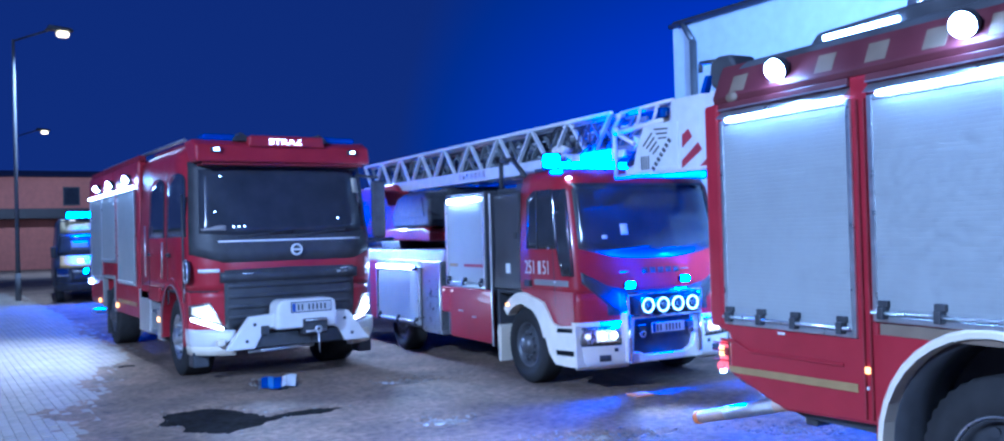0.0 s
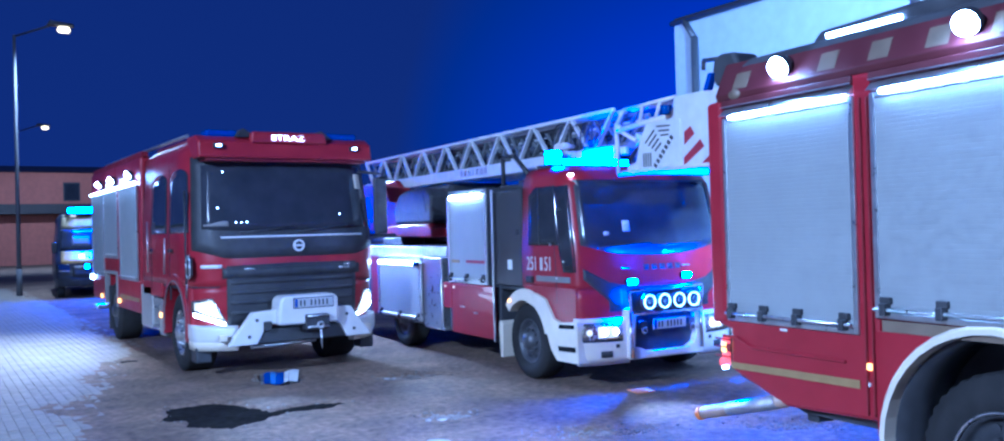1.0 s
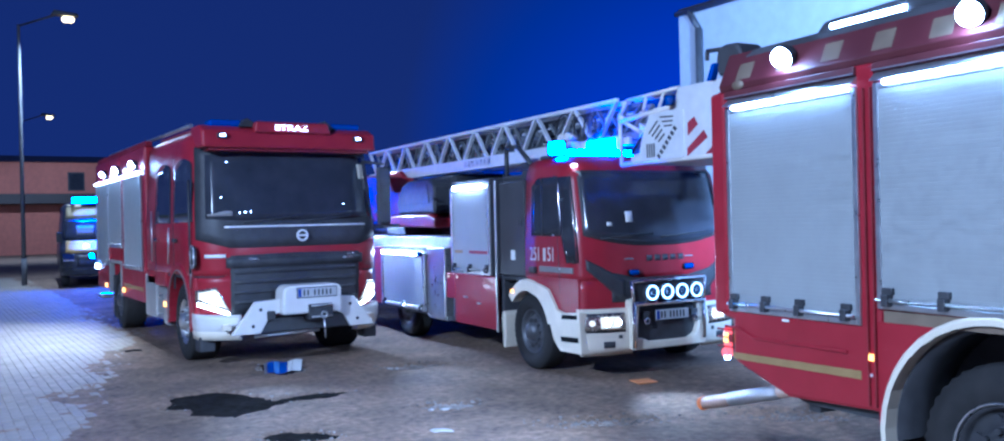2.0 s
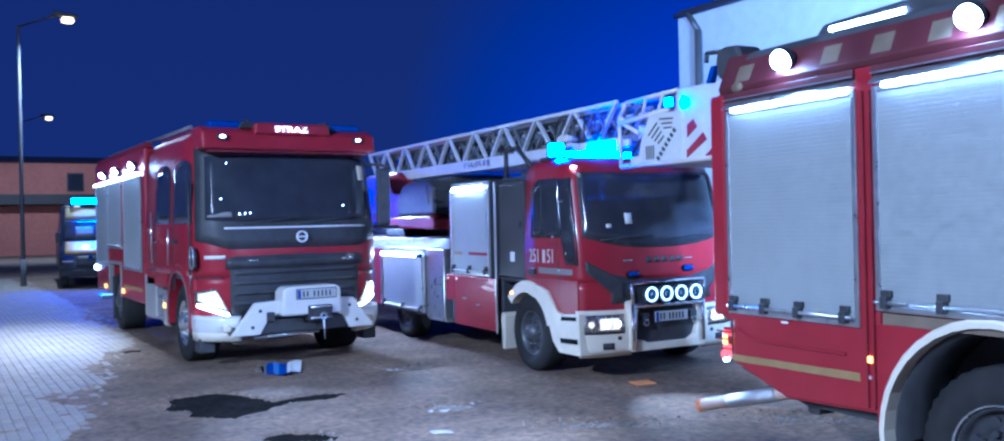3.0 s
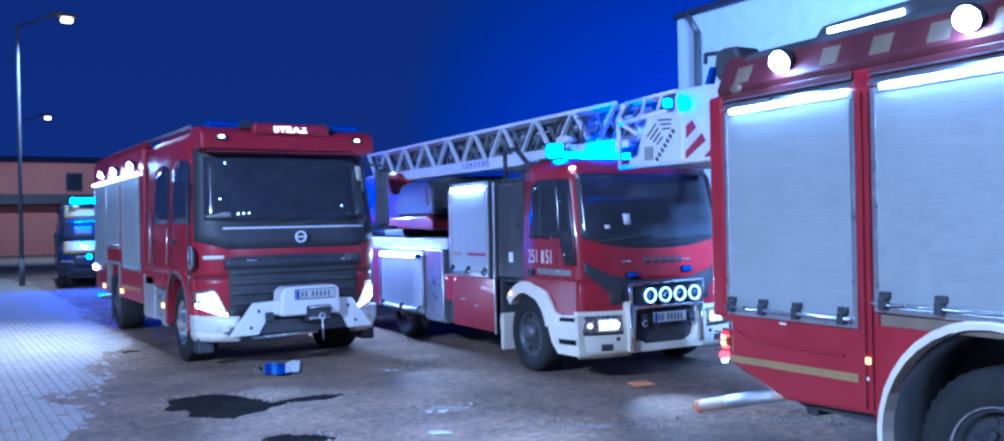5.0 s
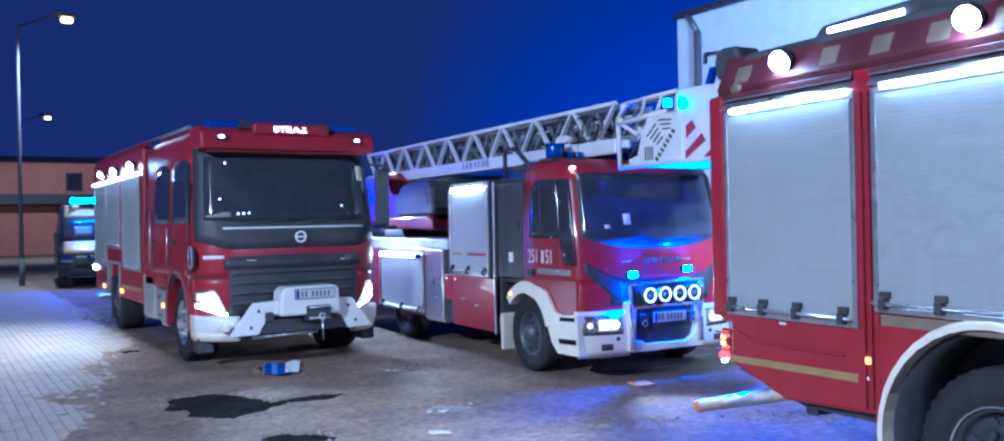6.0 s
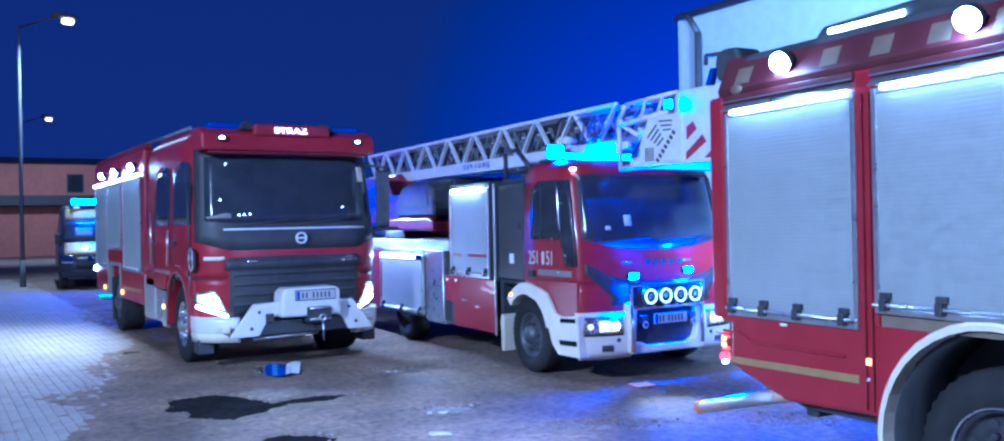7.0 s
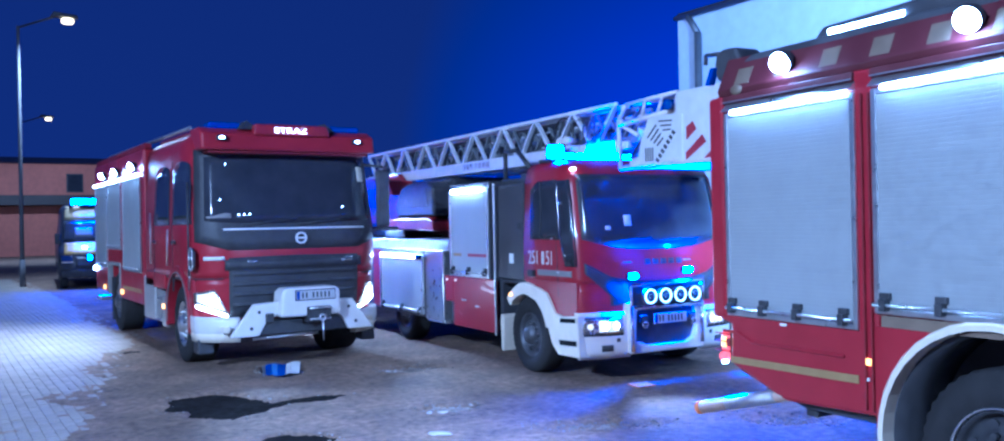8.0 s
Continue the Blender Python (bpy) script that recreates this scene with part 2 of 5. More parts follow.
def lathe(profile, axis="x", n=32, bm=None, a0=0.0, a1=360.0):
    """A profile of (along, radius) turned round an axis through the origin."""
    b = bmesh.new()
    full = abs(a1 - a0) >= 359.9
    steps = n if full else n + 1
    rings = []
    for i in range(steps):
        a = radians(a0 + (a1 - a0) * i / n)
        c, s = math.cos(a), math.sin(a)
        rings.append([b.verts.new({"x": (u, r * c, r * s), "y": (r * c, u, r * s), "z": (r * c, r * s, u)}[axis]) for u, r in profile])
    for i in range(n):
        r0, r1 = rings[i], rings[(i + 1) % steps]
        for j in range(len(profile) - 1):
            f = b.faces.new((r0[j], r0[j + 1], r1[j + 1], r1[j]))
            f.smooth = True
    bmesh.ops.remove_doubles(b, verts=b.verts, dist=1e-5)
    bmesh.ops.recalc_face_normals(b, faces=b.faces[:])
    return merge(bm, b)


class Shell:
    """A cab's skin: levels of (z, half width, front y, depth of the rounding); s from -2 to 2 runs round the front."""

    def __init__(self, levels, back, power=5.0, cx=0.0):
        self.levels, self.back, self.power, self.cx = levels, back, power, cx

    def row(self, z):
        ls = self.levels
        if z <= ls[0][0]:
            return ls[0][1:]
        for a, b in zip(ls, ls[1:]):
            if z <= b[0]:
                f = (z - a[0]) / (b[0] - a[0])
                return tuple(u + (w - u) * f for u, w in zip(a[1:], b[1:]))
        return ls[-1][1:]

    def at(self, s, z):
        hw, yf, d = self.row(z)
        if abs(s) <= 1:
            return Vector((self.cx + hw * s, yf + d * abs(s) ** self.power, z))
        return Vector((self.cx + math.copysign(hw, s), yf + d + (abs(s) - 1) * (self.back - yf - d), z))

    def out(self, s, z, off):
        e = 0.004
        t = self.at(s + e, z) - self.at(s - e, z)
        u = self.at(s, z + e) - self.at(s, z - e)
        n = t.cross(u).normalized()
        return self.at(s, z) + n * off

    def s_of_y(self, y, z, sign=-1):
        hw, yf, d = self.row(z)
        return sign * (1 + (y - yf - d) / (self.back - yf - d))

    def patch(self, s0, s1, lo, hi, off, thick=0.02, ns=24, nz=8, bm=None):
        """A panel on the skin between s0 and s1; lo and hi are heights or functions of s."""
        b = bmesh.new()
        flo = lo if callable(lo) else (lambda s: lo)
        fhi = hi if callable(hi) else (lambda s: hi)
        grids = []
        for o in (off, off - thick):
            g = []
            for i in range(ns + 1):
                s = s0 + (s1 - s0) * i / ns
                za, zb = flo(s), fhi(s)
                g.append([b.verts.new(self.out(s, za + (zb - za) * j / nz, o)) for j in range(nz + 1)])
            grids.append(g)
        g, h = grids
        for i in range(ns):
            for j in range(nz):
                f = b.faces.new((g[i][j], g[i + 1][j], g[i + 1][j + 1], g[i][j + 1]))
                f.smooth = True
                b.faces.new((h[i][j], h[i][j + 1], h[i + 1][j + 1], h[i + 1][j])).smooth = True
        for i in range(ns):
            b.faces.new((g[i][0], h[i][0], h[i + 1][0], g[i + 1][0]))
            b.faces.new((g[i][nz], g[i + 1][nz], h[i + 1][nz], h[i][nz]))
        for j in range(nz):
            b.faces.new((g[0][j], g[0][j + 1], h[0][j + 1], h[0][j]))
            b.faces.new((g[ns][j], h[ns][j], h[ns][j + 1], g[ns][j + 1]))
        return merge(bm, b)

    def hull(self, z0, z1, nz=16):
        """The whole skin closed at the back, bottom and top."""
        b = bmesh.new()
        ss = [-2 + i / 4 for i in range(4)] + [-1 + i / 12 for i in range(25)] + [1.25 + i / 4 for i in range(4)]
        g = [[b.verts.new(self.at(s, z0 + (z1 - z0) * j / nz)) for j in range(nz + 1)] for s in ss]
        for i in range(len(ss) - 1):
            for j in range(nz):
                b.faces.new((g[i][j], g[i + 1][j], g[i + 1][j + 1], g[i][j + 1])).smooth = True
        for j in range(nz):
            b.faces.new((g[-1][j], g[0][j], g[0][j + 1], g[-1][j + 1]))
        b.faces.new([g[i][nz] for i in range(len(ss))])
        b.faces.new([g[i][0] for i in reversed(range(len(ss)))])
        bmesh.ops.recalc_face_normals(b, faces=b.faces[:])
        return b


def words(name, text, size, material, parent, m, depth=0.004):
    cu = bpy.data.curves.new(name, "FONT")
    cu.body, cu.size, cu.extrude, cu.align_x, cu.align_y = text, size, depth, "CENTER", "CENTER"
    tmp = new(name + "_curve", cu)
    bpy.context.view_layer.update()
    me = bpy.data.meshes.new_from_object(tmp.evaluated_get(bpy.context.evaluated_depsgraph_get()))
    bpy.data.objects.remove(tmp)
    me.materials.clear()
    me.materials.append(material)
    ob = new(name, me)
    ob.parent, ob.matrix_basis = parent, m
    return ob


SIDE = pose(0, 0, 0, 90, 0, -90)   # lettering that faces -x


def wheel(parent, x, y, r, width, rim_mat, side=-1):
    """A truck wheel whose outer face looks along side * x."""
    w = new("wheel")
    w.parent = parent
    w.matrix_basis = pose(x, y, r, 0, 0, 0 if side < 0 else 180)
    h = width / 2
    tyre = lathe([(-h + 0.03, r * 0.56), (-h, r * 0.62), (-h - 0.005, r * 0.80), (-h + 0.02, r * 0.95), (-h + 0.05, r - 0.012), (h - 0.05, r - 0.012),
                  (h - 0.02, r * 0.95), (h, r * 0.8), (h, r * 0.62), (h - 0.03, r * 0.56), (-h + 0.03, r * 0.56)], "x", 80)
    for v in tyre.verts:
        q = math.hypot(v.co.y, v.co.z)
        k = round(math.atan2(v.co.z, v.co.y) / (2 * math.pi) * 80) + (1 if v.co.x > 0 else 0)
        if q > r * 0.94 and k % 2:
            v.co.y, v.co.z = v.co.y * (1 + 0.014 / q), v.co.z * (1 + 0.014 / q)
    part("tyre", tyre, TYRE, w)
    rim = lathe([(-h + 0.02, r * 0.585), (-h + 0.015, r * 0.55), (-h + 0.06, r * 0.53), (-h + 0.09, r * 0.48), (-h + 0.045, r * 0.36), (-h + 0.035, r * 0.27), (-h + 0.05, r * 0.25),
                 (-h - 0.03, r * 0.20), (-h - 0.045, r * 0.14), (-h - 0.045, 0.0)], "x", 32)
    for i in range(10):
        a = 2 * math.pi * i / 10
        rim = rod((-h + 0.05, r * 0.31 * math.cos(a), r * 0.31 * math.sin(a)), (-h + 0.005, r * 0.31 * math.cos(a), r * 0.31 * math.sin(a)), 0.018, 6, rim)
    part("rim", rim, rim_mat, w)
    hole = None
    for i in range(8):
        m = pose(0, 0, 0, 360 * (i + 0.5) / 8)
        if hole is None:
            hole = part("rim_hole", rod((-h + 0.075, r * 0.43, 0), (-h + 0.055, r * 0.43, 0), 0.028, 10), BLACK, w, "", m)
        else:
            again(hole, m)
    return w


def arch(parent, x0, x1, yc, zc, r0, r1, material, a0=0, a1=180, name="wheel_arch", flat=0.0):
    """A wheel-arch trim round (yc, zc)."""
    b = bmesh.new()
    n = 20
    rings = []
    for i in range(n + 1):
        a = radians(a0 + (a1 - a0) * i / n)
        c, s = math.cos(a), math.sin(a)
        rings.append([b.verts.new((x, yc + r * c, zc + r * s)) for x, r in ((x0, r0), (x0, r1 - 0.02), (x0 + 0.02, r1), (x1, r1), (x1, r0))])
    for i in range(n):
        for j in range(5):
            b.faces.new((rings[i][j], rings[i][(j + 1) % 5], rings[i + 1][(j + 1) % 5], rings[i + 1][j])).smooth = j in (1, 2)
    b.faces.new(rings[0])
    b.faces.new(list(reversed(rings[-1])))
    bmesh.ops.recalc_face_normals(b, faces=b.faces[:])
    return part(name, b, material, parent)


def shutter(parent, x, y0, y1, z0, z1, pitch=0.03, material=None):
    """A roller shutter on the side that looks along -x: slats with a rounded face and joints between."""
    b = bmesh.new()
    n = max(4, int((z1 - z0) / pitch))
    h = (z1 - z0) / n
    prof = [(0.0009, 0.0), (0.0001, 0.08), (0.0, 0.5), (0.0001, 0.92), (0.0007, 0.98)]
    cols = [[], []]
    for i in range(n):
        for dx, f in prof:
            for c, y in zip(cols, (y0, y1)):
                c.append(b.verts.new((x + dx, y, z0 + h * (i + f))))
    for i in range(len(cols[0]) - 1):
        b.faces.new((cols[0][i], cols[0][i + 1], cols[1][i + 1], cols[1][i]))
    b.faces.new((b.verts.new((x + 0.03, y0, z0)), b.verts.new((x + 0.03, y1, z0)), b.verts.new((x + 0.03, y1, z1)), b.verts.new((x + 0.03, y0, z1))))
    bmesh.ops.recalc_face_normals(b, faces=b.faces[:])
    s = part("roller_shutter", b, material or SHUTTER, parent, "ribbed aluminium roller shutter, closed")
    return s


def frame_side(parent, x0, x1, y0, y1, z0, z1, w, material, name="shutter_frame"):
    b = box(x0, x1, y0 - w, y0, z0 - w, z1 + w, 0.004, 1)
    b = box(x0, x1, y1, y1 + w, z0 - w, z1 + w, 0.004, 1, b)
    b = box(x0, x1, y0, y1, z1, z1 + w, 0.004, 1, b)
    b = box(x0, x1, y0, y1, z0 - w, z0, 0.004, 1, b)
    return part(name, b, material, parent)


def hinge_bar(parent, x, y0, y1, z, clips):
    p = part("lift_bar", rod((x - 0.035, y0, z), (x - 0.035, y1, z), 0.011, 10), ALU, parent)
    base = None
    for c in clips:
        b = box(x - 0.055, x, c - 0.022, c + 0.022, z - 0.035, z + 0.035, 0.006)
        b = box(x - 0.03, x, c - 0.035, c + 0.035, z + 0.03, z + 0.07, 0.006, 2, b)
        part("bar_clip", b, BLACK, parent)
    return p


def lamp_round(parent, m, r, depth, glow_mat, body_mat=None, name="work_lamp", label=""):
    """A round flood lamp that looks along local -y; parts are under one empty."""
    e = new(name)
    e.parent, e.matrix_basis = parent, m
    if label:
        e["label"] = label
    part("lamp_body", lathe([(0.0, r * 0.92), (0.005, r), (depth * 0.5, r * 0.95), (depth, r * 0.5), (depth, 0)], "y", 20), body_mat or BLACK, e)
    part("lens", lathe([(-r * 0.90, 0.0), (-r * 0.83, r * 0.38), (-r * 0.62, r * 0.68), (-r * 0.33, r * 0.87), (0.002, r * 0.93), (0.006, r * 0.93)] if glow_mat is GLOW_WHITE else [(-0.012, 0.0), (-0.010, r * 0.6), (0.002, r * 0.93), (0.006, r * 0.93)], "y", 20), glow_mat, e)
    return e


# ---- ground ----
def ellipse(x, y, cx, cy, rx, ry, a):
    c, s = math.cos(radians(a)), math.sin(radians(a))
    u, v = (x - cx) * c + (y - cy) * s, -(x - cx) * s + (y - cy) * c
    return math.hypot(u / rx, v / ry)


# holes in the asphalt: centre, half lengths, turn, depth
HOLES = [(2.47, 9.32, 0.46, 0.72, 8, 0.06), (3.33, 9.05, 0.42, 0.17, 0, 0.045), (2.62, 7.42, 0.33, 0.17, -37, 0.05),
         (3.73, 11.07, 0.24, 0.46, 0, 0.05), (5.1, 10.1, 0.42, 0.22, -10, 0.026), (4.3, 7.74, 0.28, 0.18, -20, 0.030),
         (5.05, 6.25, 0.62, 0.20, -27, 0.028), (6.5, 5.4, 0.5, 0.26, -42, 0.034)]


def ground_z(x, y):
    z = 0.010 * noise.noise((x * 0.9, y * 0.9, 0.3)) + 0.004 * noise.noise((x * 5.1, y * 5.1, 2.0))
    for cx, cy, rx, ry, a, d in HOLES:
        if abs(x - cx) < 1.6 and abs(y - cy) < 1.6:
            e = ellipse(x, y, cx, cy, rx, ry, a) + 0.30 * noise.noise((x * 4, y * 4, 7.0)) + 0.10 * noise.noise((x * 13, y * 13, 3.0))
            t = min(1.0, max(0.0, (1.12 - e) / 0.22))
            z -= d * t * t * (3 - 2 * t)
            if 0.9 < e < 1.5:
                z += 0.012 * max(0, noise.noise((x * 14, y * 14, 1.0)))
    return z


def paving_edge(y):
    return min(3.0, 1.02 + 0.25 * (y - 8.5) + 0.10 * math.sin(y * 2.1))


def build_ground():
    xs = [-600, -200, -60, -20, -8, -3] + [-1 + 0.055 * i for i in range(182)] + [10, 13, 18, 30, 80, 250, 600]
    ys = [-600, -200, -60, -20, -5, 0, 3] + [4 + 0.055 * i for i in range(164)] + [14, 16, 20, 26, 34, 45, 70, 150, 400, 900]
    verts, faces = [], []
    for y in ys:
        for x in xs:
            near = -1 <= x <= 9.1 and 4 <= y <= 13.1
            z = ground_z(x, y) if near else 0.0
            if x < paving_edge(y) and 3 < y < 50:
                f = max(0.0, min(1.0, (x - paving_edge(y) + 1.1) / 1.0 + 0.9 * noise.noise((x * 1.6, y * 0.9, 5.0)) + 0.35 * noise.noise((x * 6, y * 6, 5.0))))
                z = -0.022 + 0.024 * f + 0.003 * noise.noise((x * 9, y * 9, 0))
            verts.append((x, y, z))
    n = len(xs)
    for j in range(len(ys) - 1):
        for i in range(n - 1):
            faces.append((j * n + i, j * n + i + 1, (j + 1) * n + i + 1, (j + 1) * n + i))
    me = bpy.data.meshes.new("ground")
    me.from_pydata(verts, [], faces)
    me.materials.append(ASPHALT)
    for p in me.polygons:
        p.use_smooth = True
    tagged(new("ground", me), "worn sandy asphalt yard with potholes, damp in places", "ground", kind="structure")
    for cx, cy, rx, ry, a, d in HOLES[:4]:
        pts = [(cx + math.cos(radians(a)) * rx * 1.35 * math.cos(t) - math.sin(radians(a)) * ry * 1.35 * math.sin(t),
                cy + math.sin(radians(a)) * rx * 1.35 * math.cos(t) + math.cos(radians(a)) * ry * 1.35 * math.sin(t)) for t in [2 * math.pi * i / 24 for i in range(24)]]
        b = bmesh.new()
        b.faces.new([b.verts.new((x, y, -d * 0.40)) for x, y in pts])
        tagged(part("puddle", b, WATER if abs(cx - 3.73) < 0.1 else DAMP), "shallow dark puddle of rainwater in a pothole", "puddle", kind="structure")


def gravel():
    random.seed(12)
    verts, faces = [], []
    ico = bmesh.new()
    bmesh.ops.create_icosphere(ico, subdivisions=1, radius=1)
    base = [v.co.copy() for v in ico.verts]
    tri = [tuple(v.index for v in f.verts) for f in ico.faces]
    ico.free()
    for cx, cy, rx, ry, a, d in HOLES:
        for i in range(70 if d > 0.04 else 260):
            t, q = random.uniform(0, 6.283), (random.gauss(1.0, 0.22) if d > 0.04 else random.gauss(0.55, 0.4))
            u, v = rx * q * math.cos(t), ry * q * math.sin(t)
            x = cx + u * math.cos(radians(a)) - v * math.sin(radians(a))
            y = cy + u * math.sin(radians(a)) + v * math.cos(radians(a))
            s = random.uniform(0.005, 0.019) * random.uniform(0.6, 1.2)
            z = ground_z(x, y) + s * 0.25
            k = len(verts)
            verts += [(x + c.x * s * random.uniform(0.7, 1.3), y + c.y * s * random.uniform(0.7, 1.3), z + c.z * s * random.uniform(0.5, 0.9)) for c in base]
            faces += [tuple(k + j for j in f) for f in tri]
    me = bpy.data.meshes.new("gravel")
    me.from_pydata(verts, [], faces)
    me.materials.append(mat("gravel_stone", (0.21, 0.185, 0.155), 0.8, 0, 30, 0.6))
    tagged(new("gravel", me), "loose grey gravel round the potholes", "gravel", kind="stuff")


# pale broken stones: place, half lengths, turn
STONES = ((3.68, 6.79, 0.11, 0.06, -45), (4.79, 10.22, 0.07, 0.05, -20), (4.88, 10.14, 0.035, 0.03, 60), (4.13, 7.54, 0.05, 0.03, -30), (4.02, 7.62, 0.03, 0.025, 20))


def litter():
    # thin orange plate stands in for amber lamp light on the ground
    b = prism([(-0.14, -0.10), (0.10, -0.13), (0.15, 0.08), (-0.08, 0.13)], "z", 0.004, 0.016, 0.003, seg=1)
    tagged(part("amber_light_plate", b, mat("painted_amber_light", (0.75, 0.32, 0.10), 0.6, 0, 20, 0.2), None, "", pose(6.5, 7.40, 0.005)), "flat orange plate painting amber light on the asphalt", "litter")
    stone_mat = mat("pale_stone", (0.38, 0.36, 0.33), 0.8, 0, 14, 0.35, 0.6, 40)
    for x, y, sx, sy, turn in STONES:
        b = bmesh.new()
        bmesh.ops.create_icosphere(b, subdivisions=2, radius=1)
        for v in b.verts:
            k = 1 + 0.35 * noise.noise(v.co * 1.7 + Vector((x, y, 0)))
            v.co = Vector((v.co.x * sx * k, v.co.y * sy * k, v.co.z * 0.014 * k))
        tagged(part("stone", b, stone_mat, None, "", pose(x, y, ground_z(x, y) + 0.006, 0, 0, turn)), "flat pale broken stone lying on the asphalt", "stone", "broken stones")
    twig = rod((0, 0, 0.012), (0.11, 0.02, 0.018), 0.011, 6)
    twig = rod((0.11, 0.02, 0.018), (0.22, -0.01, 0.012), 0.010, 6, twig)
    tagged(part("twig", twig, mat("dark_bark", (0.03, 0.025, 0.02), 0.8, 0, 30, 0.3), None, "", pose(2.39, 13.99, 0.0)), "short dark twig lying at the paving's edge", "litter")
    # flat coloured strips stand in for the puddle's blue and white reflection
    e = thing("puddle_reflection", pose(3.74, 11.02, 0.0), "blue and white strips painting a reflection in a puddle", "litter")
    blue, pale, dull = mat("reflection_blue", (0.03, 0.08, 0.42), 0.35), mat("reflection_pale_blue", (0.14, 0.26, 0.62), 0.35), mat("reflection_grey", (0.16, 0.16, 0.17), 0.5)
    for u0, u1, m in ((0.0, 0.09, dull), (0.10, 0.26, blue), (0.265, 0.39, pale), (0.395, 0.59, blue), (0.60, 0.74, PAPER), (0.75, 1.0, PAPER)):
        b = bmesh.new()
        n = 7
        top = [[(-0.36 + 0.46 * u + 0.22 * v + 0.06 * u * v, -0.36 + 0.72 * v + 0.03 * math.sin(9 * u), 0.012 + 0.010 * math.sin(11 * u + 5 * v) + 0.02 * v) for v in [k / n for k in range(n + 1)]] for u in (u0, (u0 + u1) / 2, u1)]
        for dz in (0.0, -0.006):
            g = [[b.verts.new((x, y, z + dz)) for x, y, z in row] for row in top]
            for c in range(2):
                for k in range(n):
                    b.faces.new((g[c][k], g[c + 1][k], g[c + 1][k + 1], g[c][k + 1]))
        bmesh.ops.recalc_face_normals(b, faces=b.faces[:])
        part("stripe", b, m, e)


def ground_material():
    m = mat("sandy_asphalt", (0.225, 0.168, 0.118), 0.85, 0, 95, 0.5, 1.0, 90, spec=0.25)
    nt = m.node_tree
    b = nt.nodes["Principled BSDF"]
    tc = nt.nodes.new("ShaderNodeTexCoord")
    big = nt.nodes.new("ShaderNodeTexNoise")
    big.inputs["Scale"].default_value, big.inputs["Detail"].default_value, big.inputs["Roughness"].default_value = 0.9, 9, 0.72
    nt.links.new(tc.outputs["Object"], big.inputs["Vector"])
    ramp = nt.nodes.new("ShaderNodeValToRGB")
    ramp.color_ramp.elements[0].position, ramp.color_ramp.elements[0].color = 0.38, (0.62, 0.61, 0.60, 1)
    ramp.color_ramp.elements[1].position, ramp.color_ramp.elements[1].color = 0.64, (1.22, 1.16, 1.06, 1)
    nt.links.new(big.outputs["Fac"], ramp.inputs[0])
    mul = nt.nodes.new("ShaderNodeVectorMath")
    mul.operation = "MULTIPLY"
    old = b.inputs["Base Color"].links[0].from_socket
    nt.links.new(old, mul.inputs[0])
    nt.links.new(ramp.outputs[0], mul.inputs[1])
    nt.links.new(mul.outputs[0], b.inputs["Base Color"])
    return m


ASPHALT = ground_material()
DAMP = mat("damp_asphalt", (0.022, 0.020, 0.018), 0.9, 0, 14, 0.4, 0.4, 60, spec=0.0)
WATER = mat("puddle_water", (0.012, 0.011, 0.010), 0.04, 0, 3, 0.2, 0.03, 6, spec=0.6)
PAVER = mat("concrete_paver", (0.25, 0.215, 0.168), 0.75, 0, 18, 0.25, 0.5, 70, random_hue=0.35)
build_ground()
gravel()
litter()


# ---- far buildings ----
PLASTER = mat("white_render", (0.50, 0.55, 0.63), 0.85, 0, 5, 0.10, 0.2, 40)
PINK = mat("salmon_render", (0.50, 0.20, 0.14), 0.85, 0, 3, 0.15, 0.2, 30)
ZINC = mat("zinc_sheet", (0.16, 0.17, 0.19), 0.5, 0.5, 6, 0.2)
ROOF = mat("roof_sheet", (0.05, 0.045, 0.045), 0.6, 0, 4, 0.2)


def white_building():
    """The rendered hall behind the ladder truck: long wall, end wall, eaves, gutter and downpipe."""
    e = thing("hall", pose(12.0, 12.42, 0, 0, 0, 0), "white rendered hall with a dark eaves gutter and downpipe", "building")
    part("wall", box(0, 9, -26, 0, 0, 5.62, 0.02), PLASTER, e)
    part("roof", prism([(0.0, 5.622), (9.0, 5.622), (9.0, 5.70), (4.6, 6.5), (0.0, 5.68)], "y", -26.0, 0.0), ROOF, e)
    part("gutter", rod((-0.06, -26.0, 5.58), (-0.06, 0.0, 5.58), 0.05, 10), ZINC, e)
    b = rod((-0.10, -0.62, 0), (-0.10, -0.62, 5.2), 0.065, 10)
    b = rod((-0.10, -0.62, 5.2), (-0.07, -0.35, 5.56), 0.055, 10, b)
    part("downpipe", b, ZINC, e)
    g = box(-0.06, 0.0, -3.9, -1.7, 2.4, 4.45, 0.01)
    part("window_surround", g, DARKGREY, e)
    part("pane", box(-0.075, -0.06, -3.75, -1.85, 2.5, 4.3, 0.005), SCREEN, e)
    return e


def pink_house():
    e = thing("house", pose(6.2, 76, 0), "salmon rendered house with a dark canopy and one window", "house")
    part("wall", box(-2.2, 20, 0, 9, 0, 7.0, 0.02), PINK, e)
    part("roof", prism([(-0.3, 7.0), (9.3, 7.0), (4.5, 7.8)], "x", -2.5, 20.3), ROOF, e)
    part("canopy", box(-2.4, 20, -1.6, 0, 3.80, 4.55, 0.03), ROOF, e)
    w = part("window", box(2.9, 4.1, -0.06, 0, 4.8, 6.25, 0.02), DARKGREY, e)
    part("pane", box(3.0, 4.0, -0.075, -0.06, 4.9, 6.15, 0.004), SCREEN, w)
    return e


